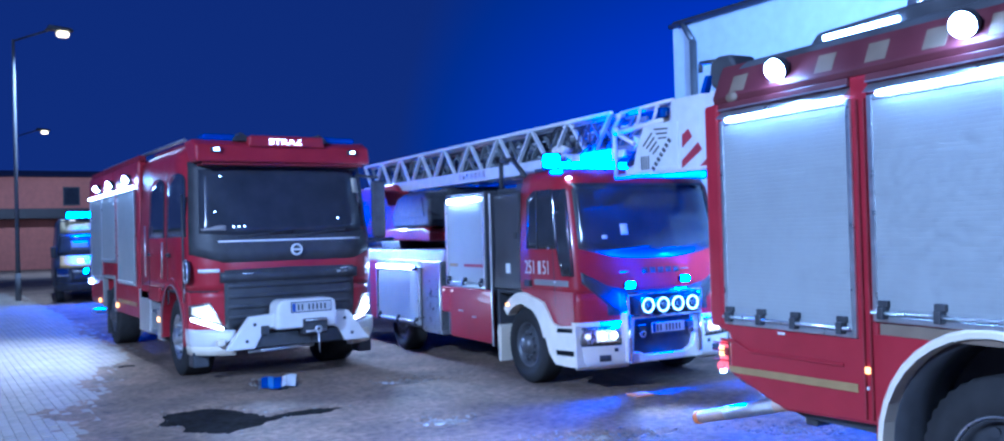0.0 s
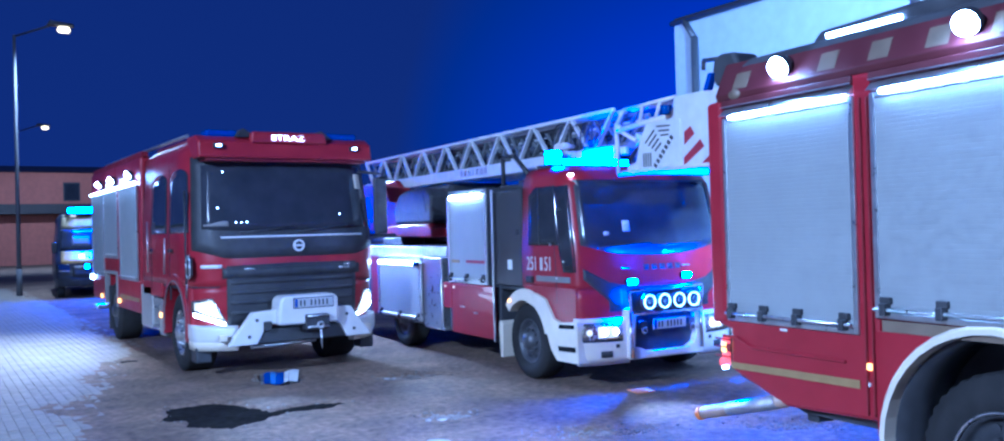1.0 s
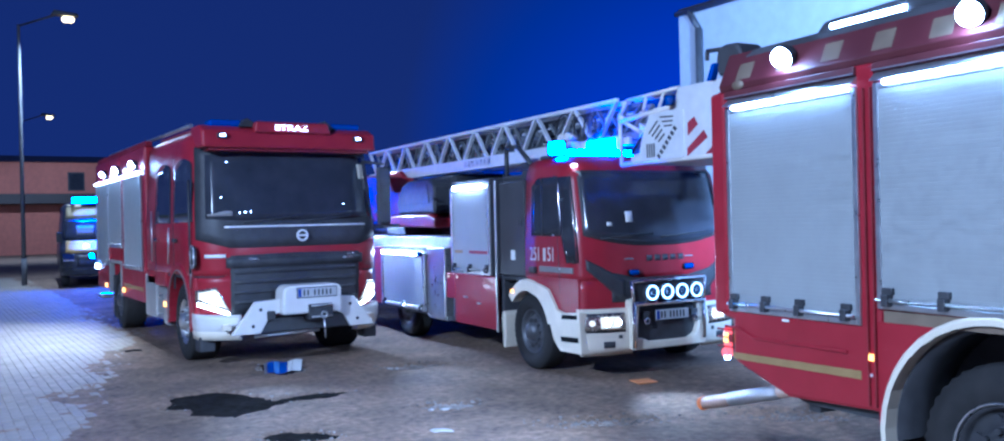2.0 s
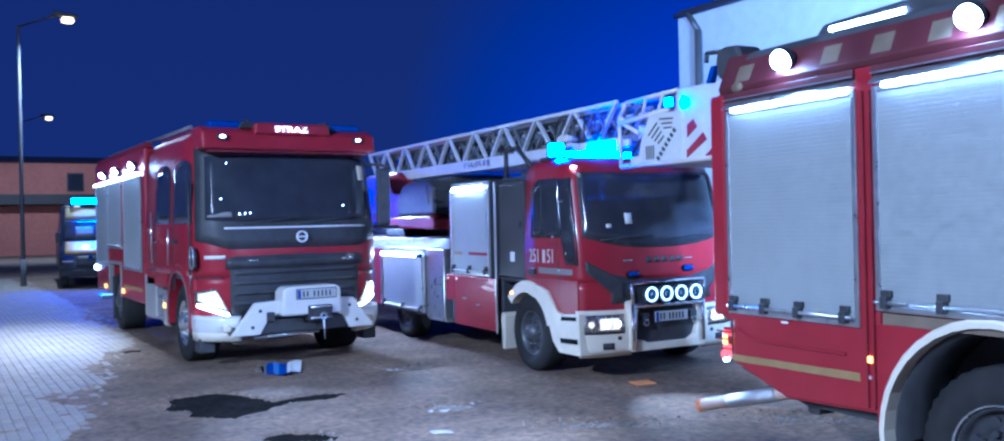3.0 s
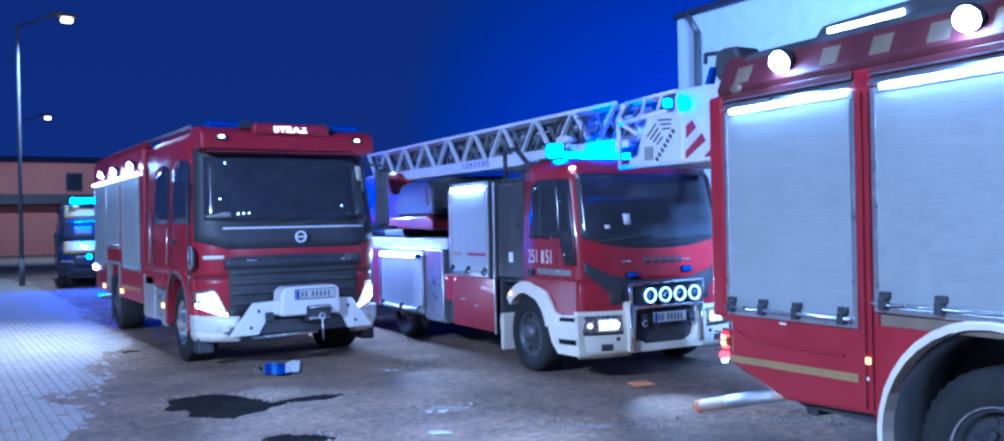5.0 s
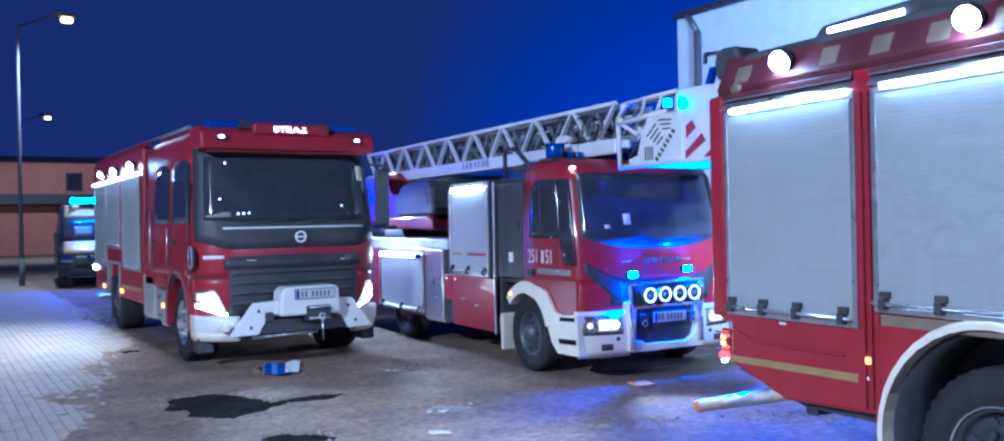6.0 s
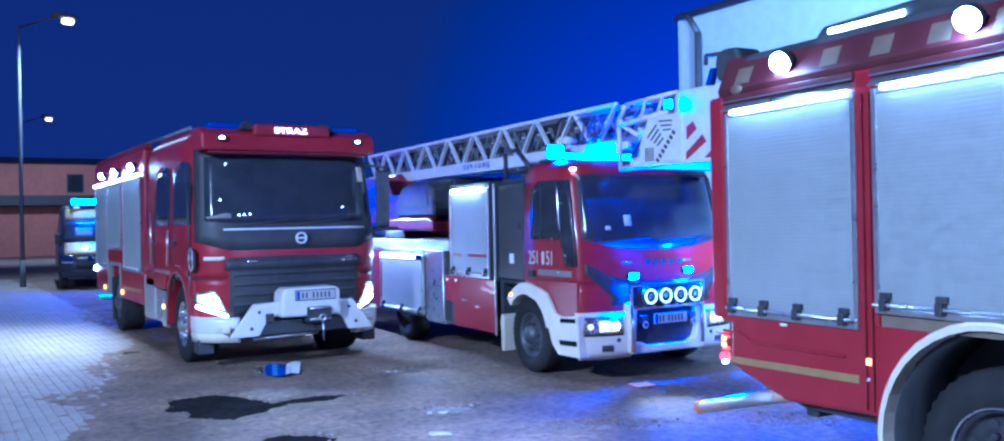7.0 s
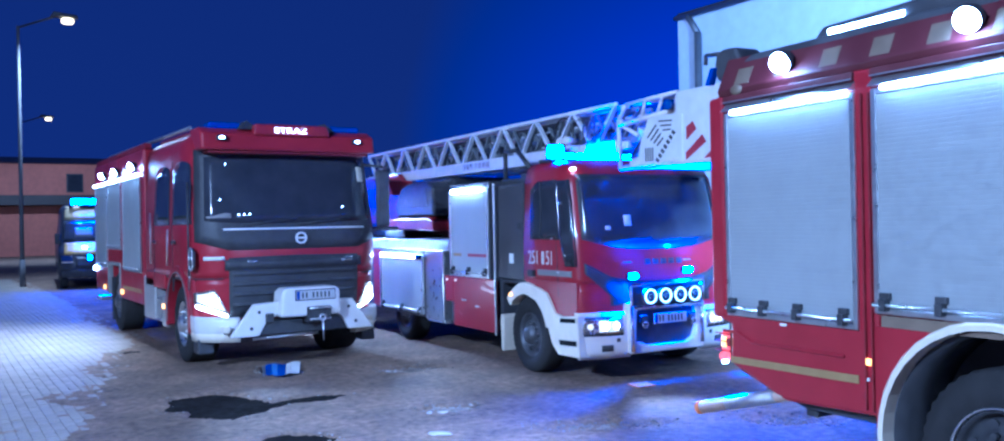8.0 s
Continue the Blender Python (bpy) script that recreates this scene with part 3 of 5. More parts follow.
def street_lamp(x, y, hx, hz, reach):
    e = thing("street_lamp", pose(x, y, 0), "tall grey street lamp with a lit warm head", "street lamp", "street lamps")
    part("pole", rod((0, 0, 0), (0, 0, hz - 0.3), 0.075, 12, None, 0.045), POLE, e)
    part("base", rod((0, 0, 0), (0, 0, 0.9), 0.09, 12), POLE, e)
    part("arm", rod((0, 0, hz - 0.35), (reach * 0.85, -0.5, hz + 0.08), 0.035, 8), STEEL, e)
    head = prism([(reach - 0.5, hz), (reach + 0.35, hz), (reach + 0.3, hz + 0.10), (reach - 0.4, hz + 0.16)], "y", -0.72, -0.38, 0.03)
    part("lamp_head", head, STEEL, e)
    part("lens", box(reach - 0.16, reach + 0.22, -0.68, -0.42, hz - 0.20, hz - 0.005, 0.09, 3), GLOW_SODIUM, e)


white_building()
pink_house()
street_lamp(2.66, 33.6, 4.05, 8.95, 1.4)
street_lamp(5.0, 62.9, 6.49, 8.95, 1.5)
# third lamp is added out of view to carry the fill light
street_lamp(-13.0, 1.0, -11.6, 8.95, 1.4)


def hedge():
    random.seed(4)
    verts, faces = [], []
    for i in range(5200):
        x, y, z = random.uniform(-3, 1.9), random.uniform(33.5, 37), 0
        z = random.uniform(0.05, 1.9 + 0.5 * noise.noise((x * 1.2, y, 0)))
        c = Vector((x, y, z))
        q = Euler((random.uniform(0, 6), random.uniform(0, 6), random.uniform(0, 6))).to_matrix()
        s = random.uniform(0.05, 0.11)
        k = len(verts)
        verts += [tuple(c + q @ Vector(v)) for v in ((-s, 0, 0), (0, -s * 0.5, 0.01), (s, 0, 0), (0, s * 0.5, 0.01))]
        faces.append((k, k + 1, k + 2, k + 3))
    me = bpy.data.meshes.new("hedge")
    me.from_pydata(verts, [], faces)
    me.materials.append(mat("dark_leaves", (0.035, 0.055, 0.025), 0.6, 0, 4, 0.4))
    tagged(new("hedge", me), "dark leafy hedge beside the paved lane", "hedge", kind="stuff")


hedge()


# ---- the red fire engine ----
def plate_bars(parent, m, w=0.52, h=0.114):
    p = part("number_plate", box(-w / 2, w / 2, -0.006, 0.006, -h / 2, h / 2, 0.003, 1), PLATE, parent, "white number plate with dark bars", m)
    part("plate_holder", box(-w / 2 - 0.012, w / 2 + 0.012, 0.004, 0.010, -h / 2 - 0.012, h / 2 + 0.012, 0.002, 1), PLATE_FRAME, p)
    part("plate_band", box(-w / 2 + 0.004, -w / 2 + 0.045, -0.009, -0.006, -h / 2 + 0.006, h / 2 - 0.006), mat("plate_blue", (0.02, 0.05, 0.3), 0.5), p)
    k = w / 0.52
    for x in (-0.175, -0.125, -0.035, 0.018, 0.071, 0.124, 0.177):
        part("plate_bar", box(x * k - 0.010, x * k + 0.010, -0.009, -0.006, -0.036, 0.036), INK, p)
    return p


def fire_engine():
    e = thing("fire_engine", M_ENGINE, "red fire engine with white bumper, lit headlamps and side work lamps", "fire engine", "fire vehicles")
    sh = Shell([(0.42, 1.20, 0.06, 0.40), (0.85, 1.245, -0.02, 0.36), (1.50, 1.25, -0.05, 0.32), (1.85, 1.25, 0.0, 0.30), (2.72, 1.20, 0.17, 0.28), (2.95, 1.19, 0.22, 0.28), (3.06, 1.14, 0.34, 0.28), (3.10, 1.05, 0.50, 0.3)], 3.2, 7.0)
    body = part("cab", sh.hull(1.16, 3.10, 20), RED, e, "glossy red crew cab")
    part("cab_front", sh.patch(-1.10, 1.10, 0.62, 1.17, 0.0, 0.25, 30, 6), RED, e)
    part("cab_sill", box(-1.25, 1.25, 1.95, 3.2, 0.95, 1.17, 0.02), RED, e)
    # windscreen with its dark band
    part("windscreen", sh.patch(-0.90, 0.90, lambda s: 1.86 + 0.05 * abs(s) ** 3, lambda s: 2.74 - 0.03 * abs(s) ** 3, 0.012, 0.02, 30, 8), SCREEN, e)
    part("windscreen_surround", sh.patch(-0.985, 0.985, lambda s: 1.52 + 0.12 * max(0, abs(s) - 0.70) / 0.3, 2.83, 0.006, 0.02, 36, 10), BLACK, e, "black windscreen surround and upper grille")
    part("bright_trim", sh.patch(-0.74, 0.80, 1.775, 1.798, 0.020, 0.012, 24, 1), EMBLEM_WHITE, e)
    # pale strip laid on the windscreen's lower corner
    part("screen_strip", sh.patch(-0.885, -0.66, 1.93, lambda s: 1.975 - 0.02 * math.sin(20 * s), 0.016, 0.006, 8, 2), CREAM_DARK, e)
    # pale patch paints the lit view through the far side window
    part("far_view_patch", sh.patch(0.80, 0.885, 2.42, 2.62, 0.016, 0.006, 4, 3), CREAM, e)
    # small glowing dots laid on the outside of the windscreen
    for s, z in ((-0.585, 1.965), (-0.53, 1.968), (-0.475, 1.972), (-0.76, 2.16), (0.56, 2.06), (-0.70, 2.62)):
        part("screen_dot", sh.patch(s - 0.005, s + 0.005, z, z + 0.011, 0.018, 0.006, 2, 2), GLOW_DOT, e)
    for s0, s1 in ((-0.55, 0.02), (0.05, 0.62)):
        w = rod(sh.out(s0, 1.84, 0.03), sh.out(s1, 1.90, 0.035), 0.012, 6)
        part("wiper", w, BLACK, e)
    # emblem
    ring = lathe([(-0.012, 0.055), (-0.012, 0.078), (0.01, 0.078), (0.01, 0.055), (-0.012, 0.055)], "y", 28)
    ring = box(-0.06, 0.06, -0.012, 0.008, -0.012, 0.012, 0.002, 1, ring)
    part("emblem", ring, EMBLEM_WHITE, e, "", pose(0.06, -0.085, 1.66))
    # sun visor / roof front with light sign
    v = prism([(-0.02, 2.80), (0.30, 2.80), (0.62, 3.10), (0.20, 3.10), (0.02, 3.02)], "x", -1.19, 1.17, 0.03)
    part("roof_visor", v, RED, e)
    part("visor_underside", box(-1.10, 1.08, 0.03, 0.3, 2.765, 2.80, 0.01), RED_DEEP, e)
    b = prism([(-0.52, 3.0), (0.53, 3.0), (0.48, 3.15), (-0.50, 3.15)], "y", -0.02, 0.46, 0.03, seg=3)
    part("sign_box", b, RED, e)
    words("sign_letters", "STRA\u017b", 0.105, GLOW_SIGN, e, pose(-0.03, -0.026, 3.07) @ pose(0, 0, 0, 72, 0, 0) @ Matrix.Diagonal((1.45, 1, 1, 1)), 0.006)
    for x in (-0.56, 0.50):
        part("visor_horn", prism([(x - 0.13, 3.08), (x + 0.13, 3.08), (x + 0.06, 3.15), (x - 0.02, 3.20), (x - 0.10, 3.14)], "y", 0.10, 0.42, 0.012), BLACK, e)
    for x in (-0.94, 0.90):
        l = part("marker_housing", box(x - 0.06, x + 0.06, -0.045, 0.04, 2.92, 2.985, 0.012), BLACK, e)
        part("marker_lens", box(x - 0.032, x + 0.032, -0.056, -0.045, 2.940, 2.968, 0.006), GLOW_DOT, l)
    for x0, x1 in ((-1.05, -0.62), (0.58, 1.02)):
        lb = part("beacon_housing", box(x0, x1, 0.16, 0.42, 3.08, 3.17, 0.03), BLUE_LENS, e, "dark blue beacon lens, unlit")
    # grille
    part("lower_grille", sh.patch(-0.70, 0.70, lambda s: 0.66 + 0.0 * s, lambda s: 1.44 - 0.02 * abs(s), 0.012, 0.03, 24, 8), BLACK, e, "black lower grille")
    for z in (0.80, 0.93, 1.06, 1.19):
        part("grille_slat", sh.patch(-0.66, 0.66, z, z + 0.045, 0.024, 0.02, 20, 1), BLACK, e)
    part("grille_frame", sh.patch(-0.74, 0.74, 1.27, 1.40, 0.024, 0.02, 24, 2), BLACK, e)
    for s0, s1, z in ((-0.52, -0.42, 1.375), (0.50, 0.62, 1.35), (0.55, 0.63, 1.395)):
        part("badge", sh.patch(s0, s1, z - 0.01, z + 0.01, 0.032, 0.008, 4, 1), EMBLEM, e)
    part("badge_strip", sh.patch(-0.92, -0.74, 1.40, 1.445, 0.012, 0.008, 4, 1), PAPER, e)
    # headlamps
    for sg in (-1, 1):
        def lo(s): return 0.66 + 0.30 * max(0, abs(s) - 0.72) / 0.26 * 0.45
        def hi(s): return 0.70 + 0.33 * min(1, max(0, abs(s) - 0.70) / 0.13) - 0.04 * max(0, abs(s) - 0.83) / 0.15
        h = part("headlamp", sh.patch(0.70 * sg, 0.99 * sg, lo, hi, 0.014, 0.02, 16, 6), HEADLAMP_BODY, e, "lit headlamp")
        part("headlamp_bowl", sh.patch(0.79 * sg, 0.93 * sg, lambda s: lo(s) + 0.10, lambda s: hi(s) - 0.07, 0.022, 0.012, 10, 4), GLOW_WARM, h)
        part("headlamp_lens", sh.patch(0.74 * sg, 0.965 * sg, lambda s: lo(s) + 0.085, lambda s: hi(s) - 0.03, 0.019, 0.006, 10, 4), GLOW_WARM_SOFT, h)
        part("headlamp_rim", sh.patch(0.76 * sg, 0.98 * sg, lambda s: lo(s) + 0.052, lambda s: lo(s) + 0.075, 0.020, 0.012, 10, 1), CHROME, h)
        part("headlamp_blade", sh.patch(0.715 * sg, 0.97 * sg, lambda s: lo(s) + 0.005, lambda s: lo(s) + 0.045, 0.024, 0.014, 12, 2), GLOW_WARM, h)
        part("cheek_line", sh.patch(0.76 * sg, 1.0 * sg, 1.155, 1.17, 0.008, 0.01, 10, 1), BLACK, e)
    # bumper
    bs = Shell([(0.40, 1.22, -0.20, 0.45), (0.50, 1.255, -0.24, 0.45), (0.68, 1.26, -0.20, 0.42), (0.75, 1.25, -0.10, 0.36)], 0.75, 4)
    for sg in (-1, 1):
        part("bumper_corner", bs.patch(0.62 * sg, 1.55 * sg, 0.41, lambda s: 0.66 + 0.03 * min(1, abs(s)), 0.0, 0.14, 22, 5), WHITE, e, "white steel bumper corner")
        part("bumper_foot", bs.patch(0.64 * sg, 1.5 * sg, 0.36, 0.47, 0.006, 0.10, 18, 2), CREAM, e)
        wing = prism([(0.33 * sg, 0.86), (0.66 * sg, 0.84), (0.96 * sg, 0.44), (0.60 * sg, 0.44), (0.50 * sg, 0.62), (0.33 * sg, 0.70)], "y", -0.34, -0.24, 0.015)
        w = part("bumper_wing", wing, WHITE, e)
        for hx, hz in ((0.60, 0.74), (0.70, 0.54)):
            part("bolt_hole", rod((hx * sg, -0.346, hz), (hx * sg, -0.33, hz), 0.022, 12), BLACK, w)
        part("bolt_hole", rod((0.86 * sg, -0.27, 0.52), (0.86 * sg, -0.17, 0.52), 0.022, 12), BLACK, w)
        part("sensor_plate", box(0.97 * sg - 0.05, 0.97 * sg + 0.05, -0.175, -0.10, 0.49, 0.57, 0.008), CREAM, w)
        part("step_block", box(min(1.02 * sg, 1.22 * sg), max(1.02 * sg, 1.22 * sg), 0.2, 0.45, 0.20, 0.40, 0.02), BLACK, e)
    part("bumper_cover", prism([(-0.36, 0.66), (0.44, 0.66), (0.44, 0.98), (0.38, 1.03), (-0.28, 1.03), (-0.34, 0.97)], "y", -0.46, -0.12, 0.035, seg=3), WHITE, e, "white winch cover")
    part("winch_box", box(-0.02, 0.30, -0.50, -0.30, 0.58, 0.78, 0.015), BLACK, e)
    wr = rod((-0.0, -0.52, 0.76), (0.28, -0.52, 0.76), 0.012, 8)
    wr = rod((-0.0, -0.52, 0.62), (0.28, -0.52, 0.62), 0.012, 8, wr)
    part("fairlead_roller", wr, ALU, e)
    hook = lathe([(-0.015, 0.035), (0.0, 0.022), (0.015, 0.035), (0.0, 0.052), (-0.015, 0.035)], "y", 16)
    hook = rod((0, 0, -0.05), (0.01, 0, -0.30), 0.014, 8, hook, 0.006)
    part("winch_hook", hook, ALU, e, "", pose(0.16, -0.54, 0.64))
    part("cross_beam", box(-0.62, 0.74, -0.30, -0.10, 0.44, 0.62, 0.02), STEEL, e)
    part("lower_bar", rod((-0.66, -0.25, 0.40), (0.20, -0.25, 0.42), 0.018, 8), ALU, e)
    part("tow_lamp", box(-0.52, -0.42, -0.38, -0.26, 0.60, 0.72, 0.015), STEEL, e)
    plate_bars(e, pose(0.10, -0.468, 0.93))
    # far mirror
    mi = part("mirror", box(1.06, 1.25, -0.32, -0.22, 1.78, 2.56, 0.04, 3), BLACK, e, "tall black door mirror")
    part("mirror_glass", box(1.08, 1.23, -0.22, -0.212, 1.84, 2.50, 0.01), CHROME, mi)
    part("mirror_arm", rod((1.05, 0.2, 2.66), (1.16, -0.27, 2.60), 0.02, 8), BLACK, e)
    part("mirror_arm", rod((1.15, 0.1, 1.72), (1.16, -0.27, 1.76), 0.02, 8), BLACK, e)
    part("grab_rail", rod((1.30, 0.5, 1.75), (1.75, 0.5, 1.75), 0.03, 8), BLACK, e)
    # side windows and doors
    for y0, y1, n in ((0.36, 1.36, 0), (1.56, 2.50, 1)):
        s0, s1 = sh.s_of_y(y1, 2.2), sh.s_of_y(y0, 2.2)
        part("side_window", sh.patch(s0, s1, lambda s: 1.86, lambda s: 2.60 + 0.11 * max(0, math.sin(math.pi * (s - s0) / (s1 - s0))) ** 0.6, 0.010, 0.015, 12, 6), SCREEN, e)
        part("door_seam", sh.patch(s0 - 0.03, s0 - 0.022, 0.95, 2.75, 0.004, 0.02, 1, 8), BLACK, e)
        part("door_handle", box(-1.30, -1.255, y1 - 0.22, y1 - 0.04, 1.60, 1.65, 0.012), CHROME if n else BLACK, e)
    part("door_rail", rod((-1.29, 0.32, 1.2), (-1.29, 0.32, 2.4), 0.014, 8), BLACK, e)
    # arches, wheels, steps
    arch(e, -1.27, -0.6, 1.12, 0.62, 0.60, 0.70, RED, -14, 194)
    arch(e, -1.276, -1.262, 1.12, 0.62, 0.598, 0.626, CREAM_DARK, -10, 190, "arch_edge")
    part("arch_liner", box(-0.80, -0.5, 0.55, 2.00, 0.45, 1.155, 0.05), BLACK, e)
    part("arch_top", box(-1.22, -0.5, 0.62, 1.95, 1.11, 1.158, 0.02), BLACK, e)
    part("arch_skirt", box(-1.255, -1.0, 0.30, 0.50, 0.55, 1.17, 0.03), RED, e)
    for y in (1.12, 5.94):
        wheel(e, -1.00, y, 0.52, 0.40, ALU if y < 2 else RIM_GREY)
        wheel(e, 0.98, y, 0.52, 0.44, ALU, 1)
    part("step_tank", box(-1.25, -0.7, 2.62, 3.38, 0.45, 1.10, 0.03), TANK, e, "grey aluminium tank beside the steps")
    part("step_side", box(-1.25, -0.9, 1.80, 2.13, 0.41, 0.87, 0.03), TANK, e)
    part("cab_step", box(-1.24, -0.9, 2.13, 2.62, 0.46, 0.52, 0.02), TREAD, e)
    part("cab_step", box(-1.22, -0.9, 2.13, 2.62, 0.76, 0.81, 0.02), TREAD, e)
    part("side_marker", box(-1.275, -1.24, 1.92, 2.00, 0.67, 0.74, 0.01), GLOW_AMBER, e)
    # vane and grab loop at the cab's corner
    loop = [(0.14, 1.33), (0.14, 1.50), (0.19, 1.56), (0.27, 1.56), (0.31, 1.50), (0.31, 1.33), (0.26, 1.28), (0.19, 1.28)]
    part("corner_loop", prism(loop, "x", -1.285, -1.25, 0.012), BLACK, e)
    ring = None
    for p, q in zip(loop, loop[1:] + loop[:1]):
        ring = rod((-1.29, *p), (-1.29, *q), 0.011, 8, ring)
    part("loop_rim", ring, ALU, e)
    part("corner_trim", rod((-1.275, 0.34, 1.26), (-1.27, 0.42, 1.02), 0.010, 6), ALU, e)
    part("grab_bar", rod((-1.30, 1.50, 1.30), (-1.30, 1.44, 1.80), 0.013, 8), ALU, e)
    part("grab_bar", rod((-1.30, 2.56, 1.30), (-1.30, 2.56, 2.05), 0.013, 8), ALU, e)
    part("chassis", box(-0.45, 0.45, 0.3, 7.9, 0.50, 0.85, 0.02), STEEL, e)
    part("axle", rod((-0.95, 1.27, 0.52), (0.95, 1.27, 0.52), 0.09, 10), STEEL, e)
    part("axle", rod((-0.95, 5.75, 0.52), (0.95, 5.75, 0.52), 0.11, 10), STEEL, e)
    # body
    bd = box(-1.25, 1.25, 3.40, 5.38, 0.62, 3.07, 0.03)
    bd = box(-1.25, 1.25, 3.24, 3.50, 1.12, 3.07, 0.03, 2, bd)
    bd = box(-1.25, 1.25, 5.38, 6.50, 1.20, 3.07, 0.03, 2, bd)
    bd = box(-1.25, 1.25, 6.50, 8.0, 0.66, 3.07, 0.03, 2, bd)
    part("superstructure", bd, RED, e, "red equipment body with roller shutters")
    part("roof_rail", prism([(3.2, 3.07), (8.0, 3.07), (7.9, 3.16), (3.3, 3.16)], "x", -1.22, -1.12, 0.01), RED_DEEP, e)
    part("side_skirt", box(-1.262, -1.25, 3.5, 5.1, 0.80, 0.86, 0.002, 1), OLIVE, e)
    for y0, y1, z0 in ((3.52, 4.97, 1.15), (5.23, 6.53, 1.49), (6.64, 7.88, 1.15)):
        shutter(e, -1.262, y0, y1, z0, 2.62)
        frame_side(e, -1.272, -1.25, y0, y1, z0, 2.62, 0.03, ALU)
        part("lift_bar", rod((-1.29, y0, z0 + 0.03), (-1.29, y1, z0 + 0.03), 0.012, 8), ALU, e)
        part("led_strip", box(-1.30, -1.272, y0 - 0.03, y1 + 0.03, 2.655, 2.70, 0.008), GLOW_SIDE, e, "lit white strip lamp")
    for y in (3.72, 5.22, 6.56):
        lamp_round(e, pose(-1.34, y, 2.82, 0, 0, -90) @ pose(0, 0, 0, 35, 0, 0), 0.065, 0.08, GLOW_WHITE, label="lit round work lamp")
        lamp_round(e, pose(1.33, y, 2.86, 0, 0, 90) @ pose(0, 0, 0, 35, 0, 0), 0.065, 0.08, GLOW_DOT, label="lit round work lamp")
        part("lamp_bracket", box(-1.32, -1.24, y - 0.03, y + 0.03, 2.715, 2.80, 0.01), BLACK, e)
    fr = box(-1.272, -1.18, 5.33, 5.39, 0.62, 1.24, 0.01, 2)
    fr = box(-1.272, -1.18, 6.49, 6.55, 0.62, 1.24, 0.01, 2, fr)
    fr = box(-1.272, -1.18, 5.39, 6.49, 1.18, 1.24, 0.01, 2, fr)
    part("body_arch", fr, CREAM_DARK, e, "grey-beige wheel arch frame")
    for y in (5.10, 6.90):
        part("side_marker", box(-1.275, -1.25, y, y + 0.12, 0.70, 0.78, 0.01), GLOW_AMBER, e)
    part("mudflap", box(-1.22, -0.85, 6.42, 6.46, 0.15, 0.95, 0.01), BLACK, e)
    part("rear_lamp", box(-1.30, -1.22, 7.86, 8.02, 1.02, 1.12, 0.02), GLOW_DOT, e)
    part("rear_step", box(-1.2, 1.2, 7.95, 8.4, 0.42, 0.50, 0.02), ALU, e)
    # roof gear
    part("roof_ladder", rod((-1.0, 1.3, 3.20), (-1.0, 7.8, 3.26), 0.03, 8), ALU, e)
    part("roof_fairing", prism([(0.55, 3.10), (3.2, 3.10), (3.2, 3.17), (1.6, 3.16)], "x", -1.0, 1.0, 0.02), RED_DEEP, e)
    part("roof_beacon", rod((-1.0, 6.6, 3.1), (-1.0, 6.6, 3.22), 0.06, 12), BLUE_LENS, e)
    return e


